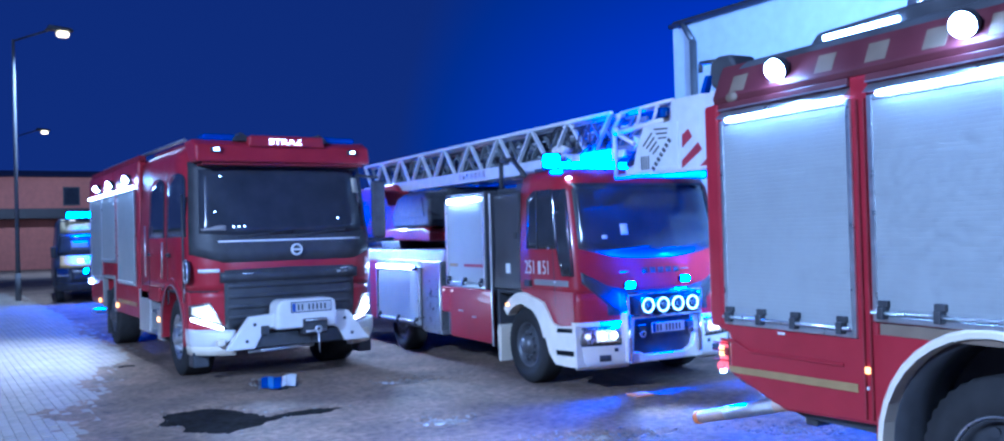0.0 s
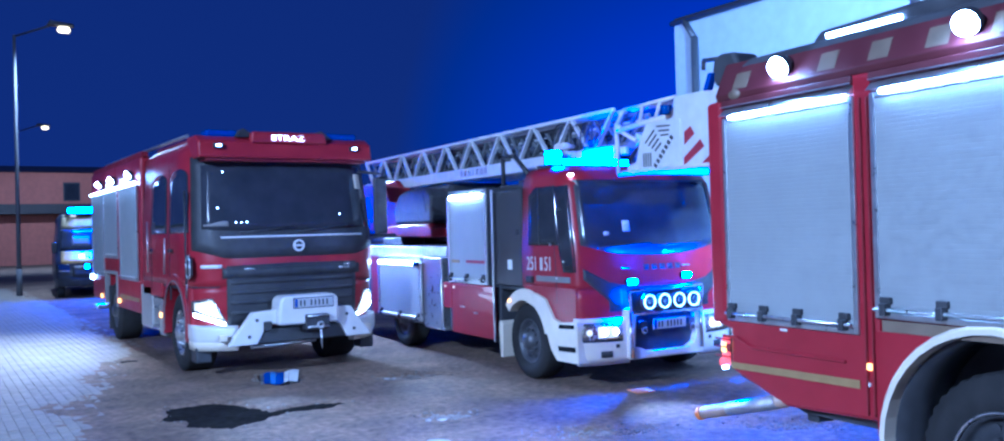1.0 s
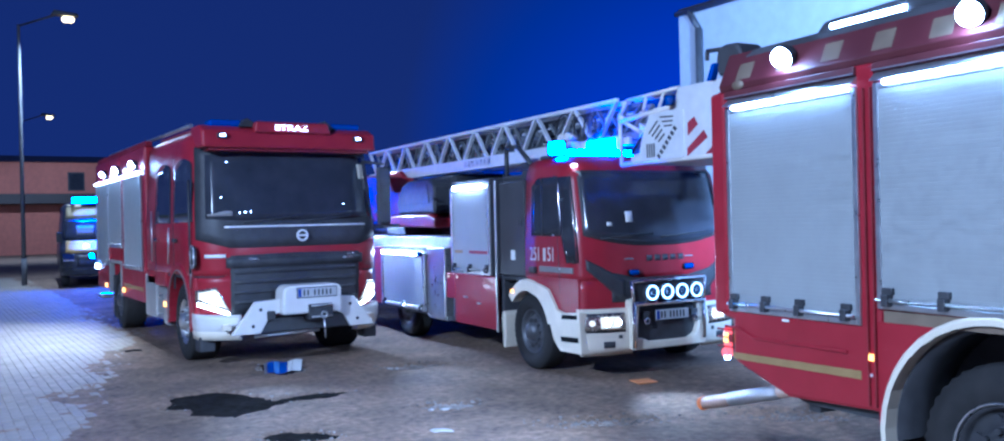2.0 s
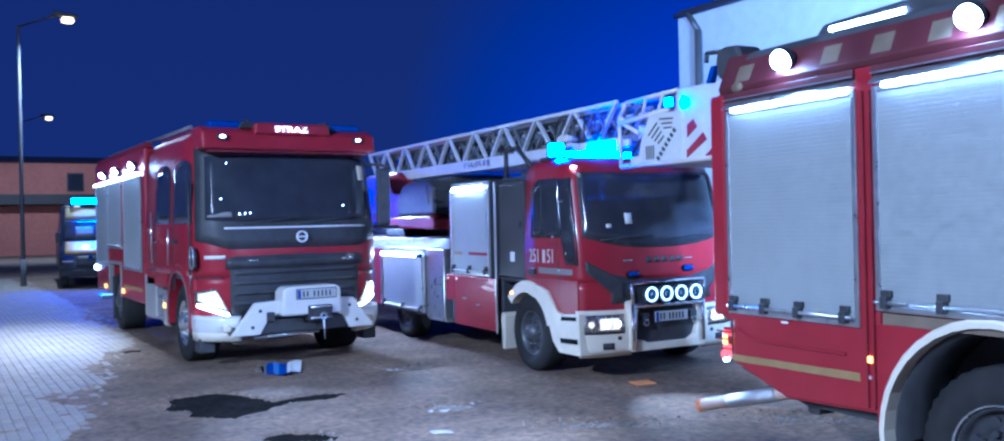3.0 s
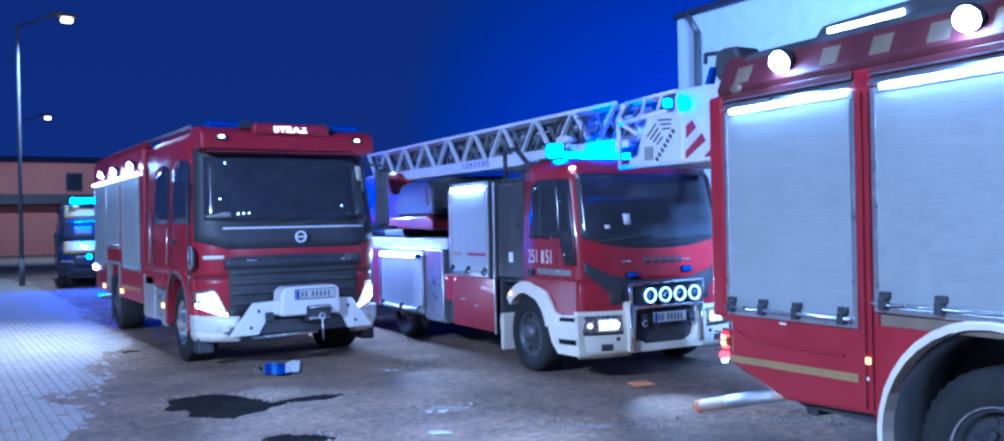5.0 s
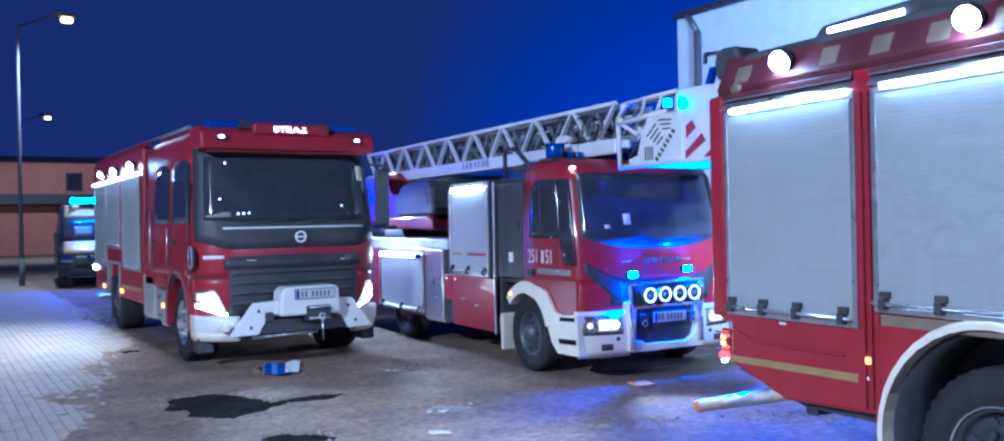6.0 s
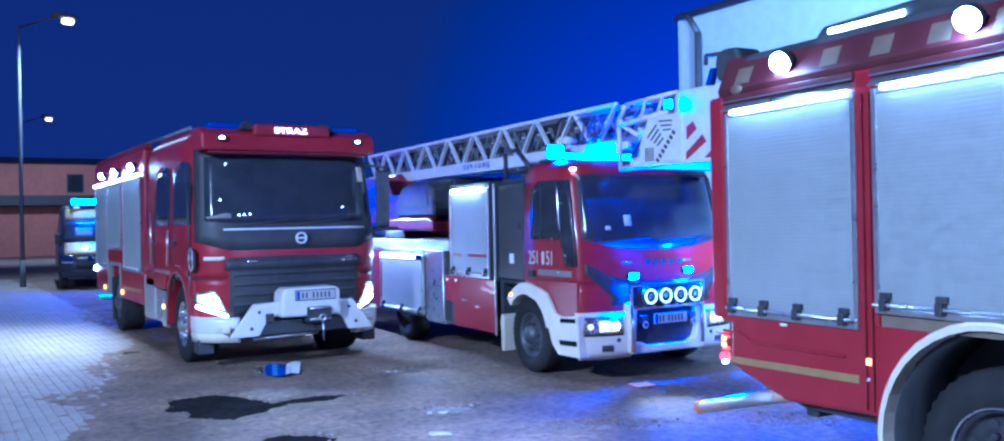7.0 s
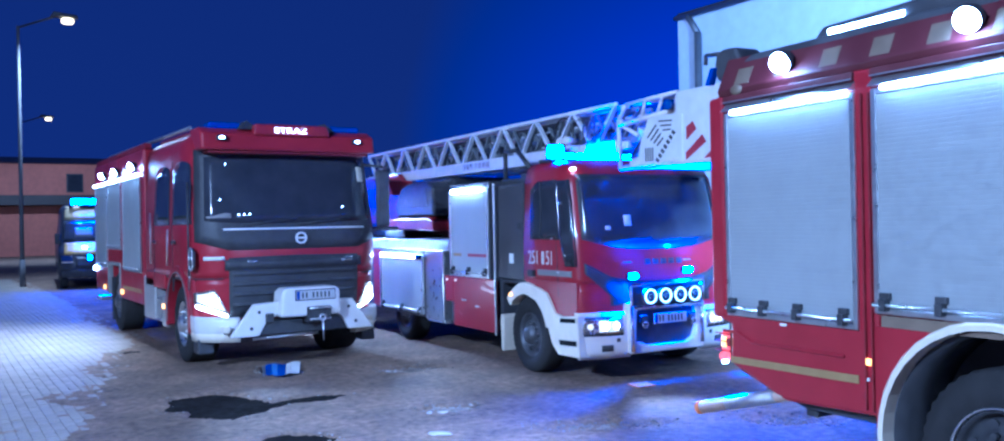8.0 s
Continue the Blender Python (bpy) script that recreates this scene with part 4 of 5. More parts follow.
# ---- the ladder truck ----
def ladder_truck():
    e = thing("ladder_truck", M_LADDER, "red turntable ladder truck with cream bumper and a white ladder", "ladder truck", "fire vehicles")
    sh = Shell([(0.40, 1.06, 0.0, 0.12), (0.85, 1.07, -0.02, 0.12), (1.20, 1.07, 0.0, 0.12), (1.55, 1.07, 0.03, 0.12), (2.30, 1.03, 0.20, 0.12), (2.42, 1.00, 0.27, 0.16), (2.50, 0.92, 0.42, 0.20)], 1.26, 5.0, -0.14)
    part("cab", sh.hull(1.10, 2.50, 20), RED, e, "glossy red two-door cab")
    part("cab_front", sh.patch(-1.06, 1.06, 0.55, 1.11, 0.0, 0.16, 30, 6), RED, e)
    part("windscreen", sh.patch(-0.905, 0.905, lambda s: 1.50 + 0.16 * abs(s) ** 2.5, lambda s: 2.30, 0.012, 0.02, 30, 8), SCREEN, e)
    part("windscreen_seal", sh.patch(-0.925, 0.925, lambda s: 1.47 + 0.16 * abs(s) ** 2.5, lambda s: 2.33, 0.006, 0.02, 30, 8), BLACK, e)
    part("windscreen_paper", sh.patch(-0.42, -0.33, 1.74, 1.86, 0.016, 0.004, 3, 2), PAPER, e)
    part("windscreen_paper", sh.patch(-0.66, -0.60, 1.70, 1.74, 0.016, 0.004, 3, 2), PAPER, e)
    for s0, s1 in ((-0.75, -0.10), (0.0, 0.62)):
        part("wiper", rod(sh.out(s0, 1.56, 0.03), sh.out(s1, 1.60, 0.03), 0.011, 6), BLACK, e)
    # lower front
    part("front_grille", sh.patch(-0.66, 0.66, lambda s: 0.86, lambda s: 1.12 + 0.22 * max(0, abs(s) - 0.34), 0.008, 0.02, 24, 4), BLACK, e)
    for sg in (-1, 1):
        part("grille_flash", sh.patch(0.50 * sg, 0.92 * sg, lambda s: 0.90 + 0.95 * max(0, abs(s) - 0.58), lambda s: 1.10 + 0.58 * max(0, abs(s) - 0.5), 0.010, 0.02, 12, 4), BLACK, e)
        part("grille_badge", sh.patch(0.40 * sg - 0.09, 0.40 * sg + 0.02, 1.325, 1.34, 0.012, 0.01, 4, 1), EMBLEM, e)
    for i in range(5):
        s = -0.20 + 0.105 * i
        part("emblem_bar", sh.patch(s, s + 0.07, 1.30, 1.365, 0.012, 0.012, 3, 1), DARKGREY, e)
    # bumper: corners, centre, step wells
    bs = Shell([(0.28, 1.06, -0.06, 0.16), (0.34, 1.09, -0.10, 0.18), (0.60, 1.10, -0.10, 0.18), (0.83, 1.09, -0.07, 0.18)], 0.62, 4, -0.14)
    for sg in (-1, 1):
        part("bumper_corner", bs.patch(0.46 * sg, 1.06 * sg, lambda s: 0.30 - 0.02 * min(1, abs(s)), lambda s: 0.80 if abs(s) < 1.1 else 0.80 - 0.3 * (abs(s) - 1.1), 0.0, 0.12, 22, 6), CREAM, e, "cream plastic bumper corner")
        h = part("headlamp", bs.patch(0.54 * sg, 0.96 * sg, lambda s: 0.555 + 0.01 * abs(s), 0.735, 0.006, 0.012, 12, 4), HEADLAMP_BODY, e, "lit rectangular headlamp")
        part("headlamp_lens", bs.patch(0.60 * sg, 0.80 * sg, 0.585, 0.71, 0.010, 0.006, 8, 3), GLOW_WARM_SOFT, h)
        for s, r, inner in ((0.62, 0.042, GLOW_WARM), (0.74, 0.056, GLOW_WARM), (0.88, 0.040, GLOW_WARM_SOFT)):
            c = bs.out(s * sg, 0.645, 0.012)
            turned = pose(c[0], c[1], c[2], 0, 0, 34 * sg if s > 0.7 else 14 * sg)
            part("headlamp_bowl", lathe([(0.0, r), (-0.012, r), (-0.006, r * 0.86), (0.004, r * 0.5), (0.006, 0.0)], "y", 20), CHROME, h, "", turned)
            part("headlamp_bulb", lathe([(-0.016, 0.0), (-0.013, r * 0.5), (-0.004, r * 0.84)], "y", 16), inner, h, "", turned)
        part("headlamp_rim", bs.patch(0.54 * sg, 0.98 * sg, 0.54, 0.75, 0.003, 0.012, 12, 4), BLACK, h)
        part("fog_lamp", bs.patch(0.66 * sg, 0.78 * sg, 0.37, 0.44, 0.006, 0.012, 6, 2), BLACK, e)
        part("fog_lamp", bs.patch(0.58 * sg, 0.62 * sg, 0.47, 0.51, 0.006, 0.012, 4, 2), BLACK, e)
        part("bumper_end_post", prism([(-0.16 + 0.44 * sg, 0.34), (-0.16 + 0.52 * sg, 0.34), (-0.16 + 0.52 * sg, 0.88), (-0.16 + 0.40 * sg, 0.90)], "y", -0.12, 0.0, 0.012), CREAM, e)
        ey = part("tow_eye", lathe([(-0.02, 0.03), (0, 0.02), (0.02, 0.03), (0, 0.045), (-0.02, 0.03)], "y", 14), CHROME, e, "", pose(-0.13 + 0.34 * sg, -0.13, 0.64))
        part("eye_mount", box(-0.05, 0.05, 0.0, 0.06, 0.02, 0.10, 0.01), STEEL, ey)
    part("bumper_apron", prism([(-0.66, 0.33), (0.36, 0.33), (0.34, 0.60), (0.27, 0.60), (0.22, 0.46), (0.12, 0.41), (-0.44, 0.41), (-0.52, 0.45), (-0.60, 0.45)], "y", -0.14, 0.0, 0.015), CREAM, e)
    part("bumper_recess", box(-0.60, 0.34, -0.07, 0.1, 0.40, 0.90, 0.01), BLACK, e)
    plate_bars(e, pose(-0.13, -0.150, 0.70), 0.46, 0.11)
    # bull bar with four ringed spot lamps
    gx0, gx1 = -0.68, 0.30
    g = rod((gx0, -0.18, 0.36), (gx0, -0.18, 0.86), 0.024, 10)
    g = rod((gx1, -0.18, 0.40), (gx1, -0.18, 0.86), 0.024, 10, g)
    g = rod((gx0 - 0.03, -0.20, 1.09), (gx1, -0.20, 1.10), 0.020, 10, g)
    g = rod((gx0, -0.18, 0.84), (gx1, -0.18, 0.84), 0.026, 10, g)
    g = rod((gx0, -0.18, 0.85), (gx0 - 0.05, -0.20, 1.09), 0.022, 10, g)
    g = rod((gx1, -0.18, 0.85), (gx1, -0.20, 1.10), 0.022, 10, g)
    part("bull_bar", g, CHROME, e, "chrome bull bar")
    part("spot_backing", box(gx0 + 0.02, gx1 - 0.02, -0.17, -0.13, 0.86, 1.08, 0.01), BLACK, e)
    for i in range(4):
        l = lamp_round(e, pose(-0.50 + 0.207 * i, -0.27, 0.965), 0.094, 0.10, SPOT_LENS, BLACK, "spot_lamp", "round spot lamp with a lit ring")
        part("ring", lathe([(-0.014, 0.067), (-0.020, 0.073), (-0.014, 0.080), (-0.004, 0.080), (-0.004, 0.067), (-0.014, 0.067)], "y", 28), GLOW_RING, l)
        part("spot_bulb", rod((0, -0.022, 0), (0, -0.005, 0), 0.022, 10), CHROME, l)
    # side: door, window, number
    s_back, s_front = sh.s_of_y(1.10, 1.8), sh.s_of_y(0.36, 1.8)
    s_drop = sh.s_of_y(0.42, 1.5)
    part("side_window", sh.patch(s_back, s_drop, 1.60, lambda s: 2.28 - 0.10 * max(0, (s_back + 0.15 - s) / 0.15), 0.010, 0.015, 10, 6), SCREEN, e)
    part("quarter_window", sh.patch(s_drop, -0.985, lambda s: 1.30 + 0.28 * max(0, (s_drop + 0.06 - s) / 0.06), 2.27, 0.010, 0.015, 8, 6), SCREEN, e)
    part("window_bar", sh.patch(sh.s_of_y(0.86, 1.8), sh.s_of_y(0.84, 1.8), 1.60, 2.27, 0.018, 0.01, 1, 4), BLACK, e)
    part("door_seam", sh.patch(sh.s_of_y(0.50, 1.2), sh.s_of_y(0.50, 1.2) + 0.01, 0.95, 2.30, 0.004, 0.02, 1, 8), BLACK, e)
    part("door_handle", box(-1.255, -1.205, 0.98, 1.12, 1.16, 1.24, 0.015), BLACK, e)
    words("fleet_number", "251", 0.23, WHITE, e, pose(-1.216, 1.02, 1.38) @ SIDE @ Matrix.Diagonal((0.72, 1, 1, 1)), 0.002)
    words("fleet_number", "51", 0.23, WHITE, e, pose(-1.216, 0.66, 1.38) @ SIDE @ Matrix.Diagonal((0.72, 1, 1, 1)), 0.002)
    part("number_mark", box(-1.218, -1.209, 0.785, 0.835, 1.31, 1.46), WHITE, e)
    part("door_sticker", box(-1.224, -1.205, 0.20, 0.92, 1.185, 1.25), CREAM_DARK, e)
    for y, z in ((0.15, 1.22), (0.28, 1.60), (0.1, 2.0)):
        part("small_lamp", box(-1.225, -1.20, y + 0.3, y + 0.34, z, z + 0.02, 0.004), ALU, e)
    part("roof_marker", box(-1.12, -1.07, 0.29, 0.35, 2.377, 2.405, 0.010), GLOW_WARM, e, "small lit amber-white roof marker")
    # wing and wheel
    arch(e, -1.245, -0.85, 1.19, 0.46, 0.485, 0.625, CREAM, 42, 165)
    wing = [(0.03, 0.31), (0.47, 0.305), (0.60, 0.42), (0.69, 0.62), (0.80, 0.76), (0.95, 0.88), (1.19, 0.94), (1.19, 1.08), (0.86, 1.03), (0.70, 0.985), (0.52, 0.77), (0.39, 0.74), (0.05, 0.77)]
    part("wing_front", prism(wing, "x", -1.247, -0.95, 0.012), CREAM, e, "cream wing with two step slots")
    part("door_lower", prism([(0.10, 0.75), (0.40, 0.72), (0.54, 0.76), (0.72, 0.97), (0.88, 1.02), (1.22, 1.07), (1.22, 1.13), (0.10, 1.13)], "x", -1.214, -1.12, 0.01), RED, e)
    part("step_slot", prism([(0.40, 0.72), (0.10, 0.735), (0.10, 0.69), (0.415, 0.672)], "x", -1.251, -1.0), SOOT, e)
    part("step_slot", prism([(0.44, 0.475), (0.08, 0.493), (0.08, 0.435), (0.42, 0.42)], "x", -1.251, -1.0), SOOT, e)
    part("wing_rear", prism([(1.74, 0.20), (1.80, 0.20), (1.83, 0.56), (1.80, 0.66), (1.72, 0.62)], "x", -1.245, -0.95, 0.012), CREAM, e)
    part("arch_liner", box(-0.84, -0.5, 0.40, 1.86, 0.40, 1.04, 0.05), BLACK, e)
    part("arch_top", box(-1.19, -0.5, 0.50, 1.86, 1.04, 1.095, 0.02), BLACK, e)
    part("side_marker", box(-1.262, -1.24, 1.50, 1.56, 0.90, 0.94, 0.01), GLOW_AMBER, e)
    for y in (1.20, 5.1):
        wheel(e, -1.04, y, 0.455, 0.29, RIM_GREY)
        wheel(e, 1.04, y, 0.455, 0.29, RIM_GREY, 1)
    part("chassis", box(-0.42, 0.42, 0.4, 7.9, 0.48, 0.80, 0.02), STEEL, e)
    # equipment tower behind the cab
    part("tower_wall", box(-1.20, 1.20, 1.28, 2.06, 1.10, 2.28, 0.02), DARKGREY, e, "dark grey tower side")
    part("tower_foot", box(-1.18, 1.18, 1.88, 2.06, 0.52, 1.10, 0.02), DARKGREY, e)
    part("tower_body", box(-1.25, 1.25, 2.06, 3.24, 0.42, 2.34, 0.02), DARKGREY, e, "dark grey equipment tower")
    shutter(e, -1.266, 2.10, 3.16, 1.14, 2.20, 0.03)
    frame_side(e, -1.28, -1.25, 2.10, 3.16, 1.14, 2.20, 0.05, ALU)
    part("shutter_stripe", box(-1.270, -1.262, 2.12, 2.66, 1.36, 1.40), STRIPE_RED, e)
    part("shutter_stripe", box(-1.270, -1.262, 2.86, 3.10, 1.36, 1.40), OLIVE, e)
    part("led_strip", box(-1.315, -1.27, 2.22, 3.06, 2.215, 2.27, 0.01), GLOW_LOCKER, e, "lit white strip lamp")
    hinge_bar(e, -1.266, 2.10, 3.16, 1.15, (2.14, 2.62, 3.10))
    part("tower_panel", box(-1.272, -1.22, 1.90, 3.12, 0.40, 1.08, 0.02), RED, e, "red lower locker panel")
    part("tower_panel", box(-1.265, -1.22, 3.13, 3.42, 0.72, 1.08, 0.02), RED, e)
    part("locker_latch", box(-1.285, -1.27, 2.72, 2.84, 0.76, 0.78), ALU, e)
    part("locker_latch", box(-1.285, -1.27, 2.34, 2.44, 0.70, 0.72), ALU, e)
    part("panel_edge", box(-1.284, -1.262, 1.87, 1.90, 0.38, 2.3, 0.004, 1), ALU, e)
    for y in (3.30, 3.02):
        part("side_marker", box(-1.285, -1.265, y, y + 0.04, 1.01, 1.04, 0.008), GLOW_WARM_SOFT, e)
    part("tower_label", box(-1.21, -1.197, 1.52, 1.62, 1.30, 1.42, 0.003, 1), PAPER, e)
    part("tower_switch", box(-1.215, -1.197, 1.34, 1.40, 1.72, 1.80, 0.003, 1), BLACK, e)
    # rear platform with low locker
    part("deck", box(-1.25, 1.25, 3.30, 8.2, 1.42, 1.58, 0.02), TREAD, e, "aluminium platform deck")
    part("locker_body", box(-1.24, 1.24, 3.62, 8.2, 0.42, 1.42, 0.02), DARKGREY, e)
    part("locker_end", box(-1.25, -0.7, 3.50, 4.14, 0.40, 1.42, 0.02), ALU, e)
    shutter(e, -1.262, 4.24, 5.90, 0.52, 1.26, 0.03)
    frame_side(e, -1.275, -1.24, 4.24, 5.90, 0.52, 1.26, 0.06, ALU)
    for y0, y1 in ((4.34, 4.72), (4.80, 5.30), (5.36, 5.86)):
        part("led_strip", box(-1.30, -1.27, y0, y1, 1.29, 1.345, 0.01), GLOW_LOCKER, e, "lit white strip lamp")
    hinge_bar(e, -1.262, 4.24, 5.90, 0.50, (4.30, 5.0, 5.8))
    part("locker_end_panel", box(-1.25, -1.20, 5.98, 6.3, 0.45, 1.4, 0.01), RED, e)
    part("platform_step", box(-1.24, -0.7, 3.46, 4.1, 0.38, 0.43, 0.01), TREAD, e)
    part("platform_step", box(-1.20, -0.7, 3.46, 4.1, 0.80, 0.84, 0.01), TREAD, e)
    # turntable
    part("turntable", lathe([(1.58, 0), (1.58, 0.95), (1.72, 0.95), (1.74, 0.85), (1.86, 0.82), (1.86, 0)], "z", 32), STEEL, e, "", pose(0, 6.3, 0))
    for x in (-0.62, 0.62):
        part("turret_arm", prism([(5.6, 1.84), (8.0, 1.84), (8.2, 2.3), (7.6, 2.70), (6.6, 2.70), (6.0, 2.36)], "x", x - 0.05, x + 0.05, 0.02), RED, e, "red turret side plate")
    part("turret_core", box(-0.55, 0.55, 4.6, 8.6, 1.60, 2.54, 0.06), BLACK, e)
    part("turret_guard", prism([(4.35, 1.70), (6.3, 1.72), (6.4, 1.86), (6.0, 1.92), (4.6, 1.92), (4.35, 1.84)], "x", -1.00, -0.66, 0.04, seg=3), RED, e, "red turret guard")
    part("control_cabin", prism([(4.45, 1.92), (5.9, 1.92), (6.0, 2.12), (5.75, 2.40), (5.45, 2.47), (4.65, 2.47), (4.45, 2.36)], "x", -0.96, -0.60, 0.05, seg=3), BLACK, e, "black operator's cabin")
    part("cabin_glass", prism([(4.62, 2.08), (5.60, 2.08), (5.62, 2.22), (5.42, 2.38), (4.70, 2.38)], "x", -0.972, -0.955, 0.006), BLACK, e)
    part("operator_console", prism([(5.4, 1.585), (6.3, 1.585), (6.2, 1.70), (5.5, 1.72)], "x", -1.04, -0.62, 0.03), STEEL, e)
    part("console_arm", rod((-0.98, 6.3, 1.98), (-0.98, 6.95, 2.0), 0.035, 8), STEEL, e)
    part("lift_cylinder", rod((-0.35, 3.9, 1.95), (-0.35, 6.2, 2.45), 0.08, 12), STEEL, e)
    part("red_hood", prism([(6.0, 2.30), (7.4, 2.46), (7.4, 2.66), (6.2, 2.56)], "x", -1.0, -0.55, 0.02), RED, e, "red turret hood")
    part("head_rest", box(-1.1, 1.1, 1.3, 1.5, 2.28, 2.40, 0.02), BLACK, e)
    fr = rod((-1.0, 2.05, 2.34), (-1.0, 2.05, 2.72), 0.03, 8)
    fr = rod((-1.0, 2.05, 2.72), (-1.0, 1.75, 2.72), 0.03, 8, fr)
    fr = rod((-1.0, 1.75, 2.72), (-1.0, 1.40, 2.46), 0.03, 8, fr)
    part("rest_frame", fr, BLACK, e, "black ladder rest bracket")
    part("rest_foot", box(-1.05, -0.9, 1.34, 2.1, 2.28, 2.36, 0.02), BLACK, e)
    # ladder set: four nested sections
    lad = new("ladder_set")
    lad.parent = e
    lad["label"] = "white lattice ladder sections nested in one another"
    for k in range(4):
        hx = 0.52 - 0.09 * k
        zb, zt = 2.56 + 0.06 * k, 3.16 - 0.03 * k
        y0, y1 = 0.25 - 0.10 * k, 8.4 - 0.15 * k
        for sx in (-hx, hx):
            b = box(sx - 0.03, sx + 0.03, y0, y1, zb, zb + (0.17 if k == 0 else 0.09), 0.01, 1)
            b = box(sx - 0.025, sx + 0.025, y0, y1, zt - 0.05, zt, 0.008, 1, b)
            part("stringer", b, LADDER_GREY if k < 2 else LADDER_SHADED, lad)
            n = 9 if k == 0 else 12
            near, rest = (k == 0 and sx < 0), None
            for i in range(n):
                ya, yb = y0 + (y1 - y0) * i / n, y0 + (y1 - y0) * (i + 1) / n
                ym = (ya + yb) / 2
                for p, q in (((sx, ya + 0.02, zt - 0.03), (sx, ym - 0.03, zb + 0.10)), ((sx, ym + 0.03, zb + 0.10), (sx, yb - 0.02, zt - 0.03))):
                    if near:
                        part("brace", bar(p, q, 0.052, 0.034), LADDER_GREY, lad)
                    else:
                        rest = bar(p, q, 0.040, 0.03, rest)
            if rest is not None:
                tagged(part("inner_lattice", rest, LADDER_GREY if k == 0 else LADDER_SHADED, lad), kind="stuff")
        r = None
        for i in range(24):
            y = y0 + 0.15 + (y1 - y0 - 0.3) * i / 23
            r = rod((-hx, y, zb + 0.12), (hx, y, zb + 0.12), 0.016, 6, r)
        tagged(part("rungs", r, LADDER_GREY if k == 0 else LADDER_SHADED, lad), kind="stuff")
    b = None
    for x in (-0.2, -0.05, 0.1, 0.2):
        b = rod((x, 0.5, 2.86 + 0.04 * math.sin(x * 20)), (x, 8.0, 2.84), 0.018, 6, b)
    part("cable", b, BLACK, lad)
    for i in range(16):
        y = 0.8 + 0.44 * i
        part("cable_roller", box(-0.28, -0.08, y, y + 0.16, 2.78 + 0.1 * (i % 3) / 2, 2.92 + 0.08 * (i % 2), 0.02), ALU if i % 3 else STEEL, lad)
    for y in (1.37, 1.18):
        part("ladder_lamp", lathe([(0.0, 0.0), (-0.004, 0.028), (-0.020, 0.046), (-0.012, 0.056), (0.03, 0.05), (0.05, 0.0)], "x", 20), EMBLEM_WHITE, lad, "small round unlit lamp", pose(-0.60, y, 2.79))
    for i in range(7):
        part("letter_bar", box(-0.556, -0.548, 3.35 + 0.13 * i, 3.43 + 0.13 * i, 2.61, 2.70), ALU, lad)
    # cabling at the ladder's head
    for i in range(5):
        t = lathe([(-0.012, 0.10 + 0.03 * i), (0.012, 0.10 + 0.03 * i), (0, 0.115 + 0.03 * i), (-0.012, 0.10 + 0.03 * i)], "x", 18)
        part("hose_loop", t, RIM_GREY, lad, "", pose(-0.58 + 0.02 * i, 0.55 + 0.22 * i, 2.88))
    for y, r in ((1.17, 0.05), (1.05, 0.05)):
        part("alarm_horn", rod((-0.56, y, 2.78), (-0.72, y, 2.79), r * 0.5, 12, None, r), WHITE, lad)
    part("horn_box", box(-0.70, -0.56, 0.98, 1.16, 2.56, 2.73, 0.02), LADDER_GREY, lad)
    # basket
    bk = new("basket")
    bk.parent = e
    bk["label"] = "white rescue basket with slotted side and red slanted stripes"
    pn = prism([(-0.66, 2.34), (-2.30, 2.34), (-2.30, 3.02), (-1.42, 3.02), (-1.36, 2.86), (-0.98, 2.82), (-0.86, 2.62), (-0.80, 2.44), (-0.66, 2.42)], "x", -1.04, -1.0, 0.008)
    part("side_panel", pn, LADDER_GREY, bk)
    part("side_panel", prism([(-0.62, 2.34), (-2.30, 2.34), (-2.30, 3.06), (-1.35, 3.06), (-0.80, 2.44)], "x", 1.0, 1.04, 0.008), LADDER_GREY, bk)
    part("front_panel", box(-1.0, 1.0, -2.30, -2.26, 2.34, 3.06, 0.008), LADDER_GREY, bk)
    part("floor_plate", box(-1.0, 1.0, -2.28, -0.5, 2.34, 2.38, 0.008), TREAD, bk)
    fr = rod((-1.02, -0.48, 2.34), (-1.02, -0.46, 2.86), 0.024, 8)
    fr = rod((-1.02, -0.48, 2.34), (-1.02, -2.3, 2.34), 0.026, 8, fr)
    fr = rod((-1.02, -0.46, 2.86), (-1.02, -0.60, 3.00), 0.022, 8, fr)
    fr = rod((-1.02, -0.60, 3.00), (-1.02, -1.42, 3.02), 0.022, 8, fr)
    fr = rod((-1.02, -0.48, 2.80), (-1.02, -1.36, 2.85), 0.030, 8, fr)
    fr = rod((-1.02, -0.50, 2.80), (-1.02, -0.80, 2.66), 0.022, 8, fr)
    fr = rod((-1.02, -0.92, 3.01), (-1.02, -0.85, 2.83), 0.018, 8, fr)
    fr = rod((-1.02, -1.20, 3.01), (-1.02, -1.10, 2.84), 0.018, 8, fr)
    fr = rod((-1.02, -0.46, 2.86), (-1.02, -0.56, 2.80), 0.030, 8, fr)
    fr = rod((-0.92, -0.60, 3.00), (-0.92, -1.42, 2.99), 0.018, 8, fr)
    part("hand_rail", fr, WHITE, bk)
    fr = rod((1.02, -0.48, 2.34), (1.02, -0.48, 2.96), 0.022, 8)
    fr = rod((1.02, -0.62, 3.05), (1.02, -1.36, 3.10), 0.02, 8, fr)
    part("hand_rail", fr, WHITE, bk)
    def strip(name, p, q, w, material):
        d = (Vector(q) - Vector(p)).normalized()
        n = Vector((-d.y, d.x)) * w / 2
        c = [Vector(p) + n, Vector(q) + n, Vector(q) - n, Vector(p) - n]
        part(name, prism([tuple(v) for v in c], "x", -1.046, -1.038), material, bk)
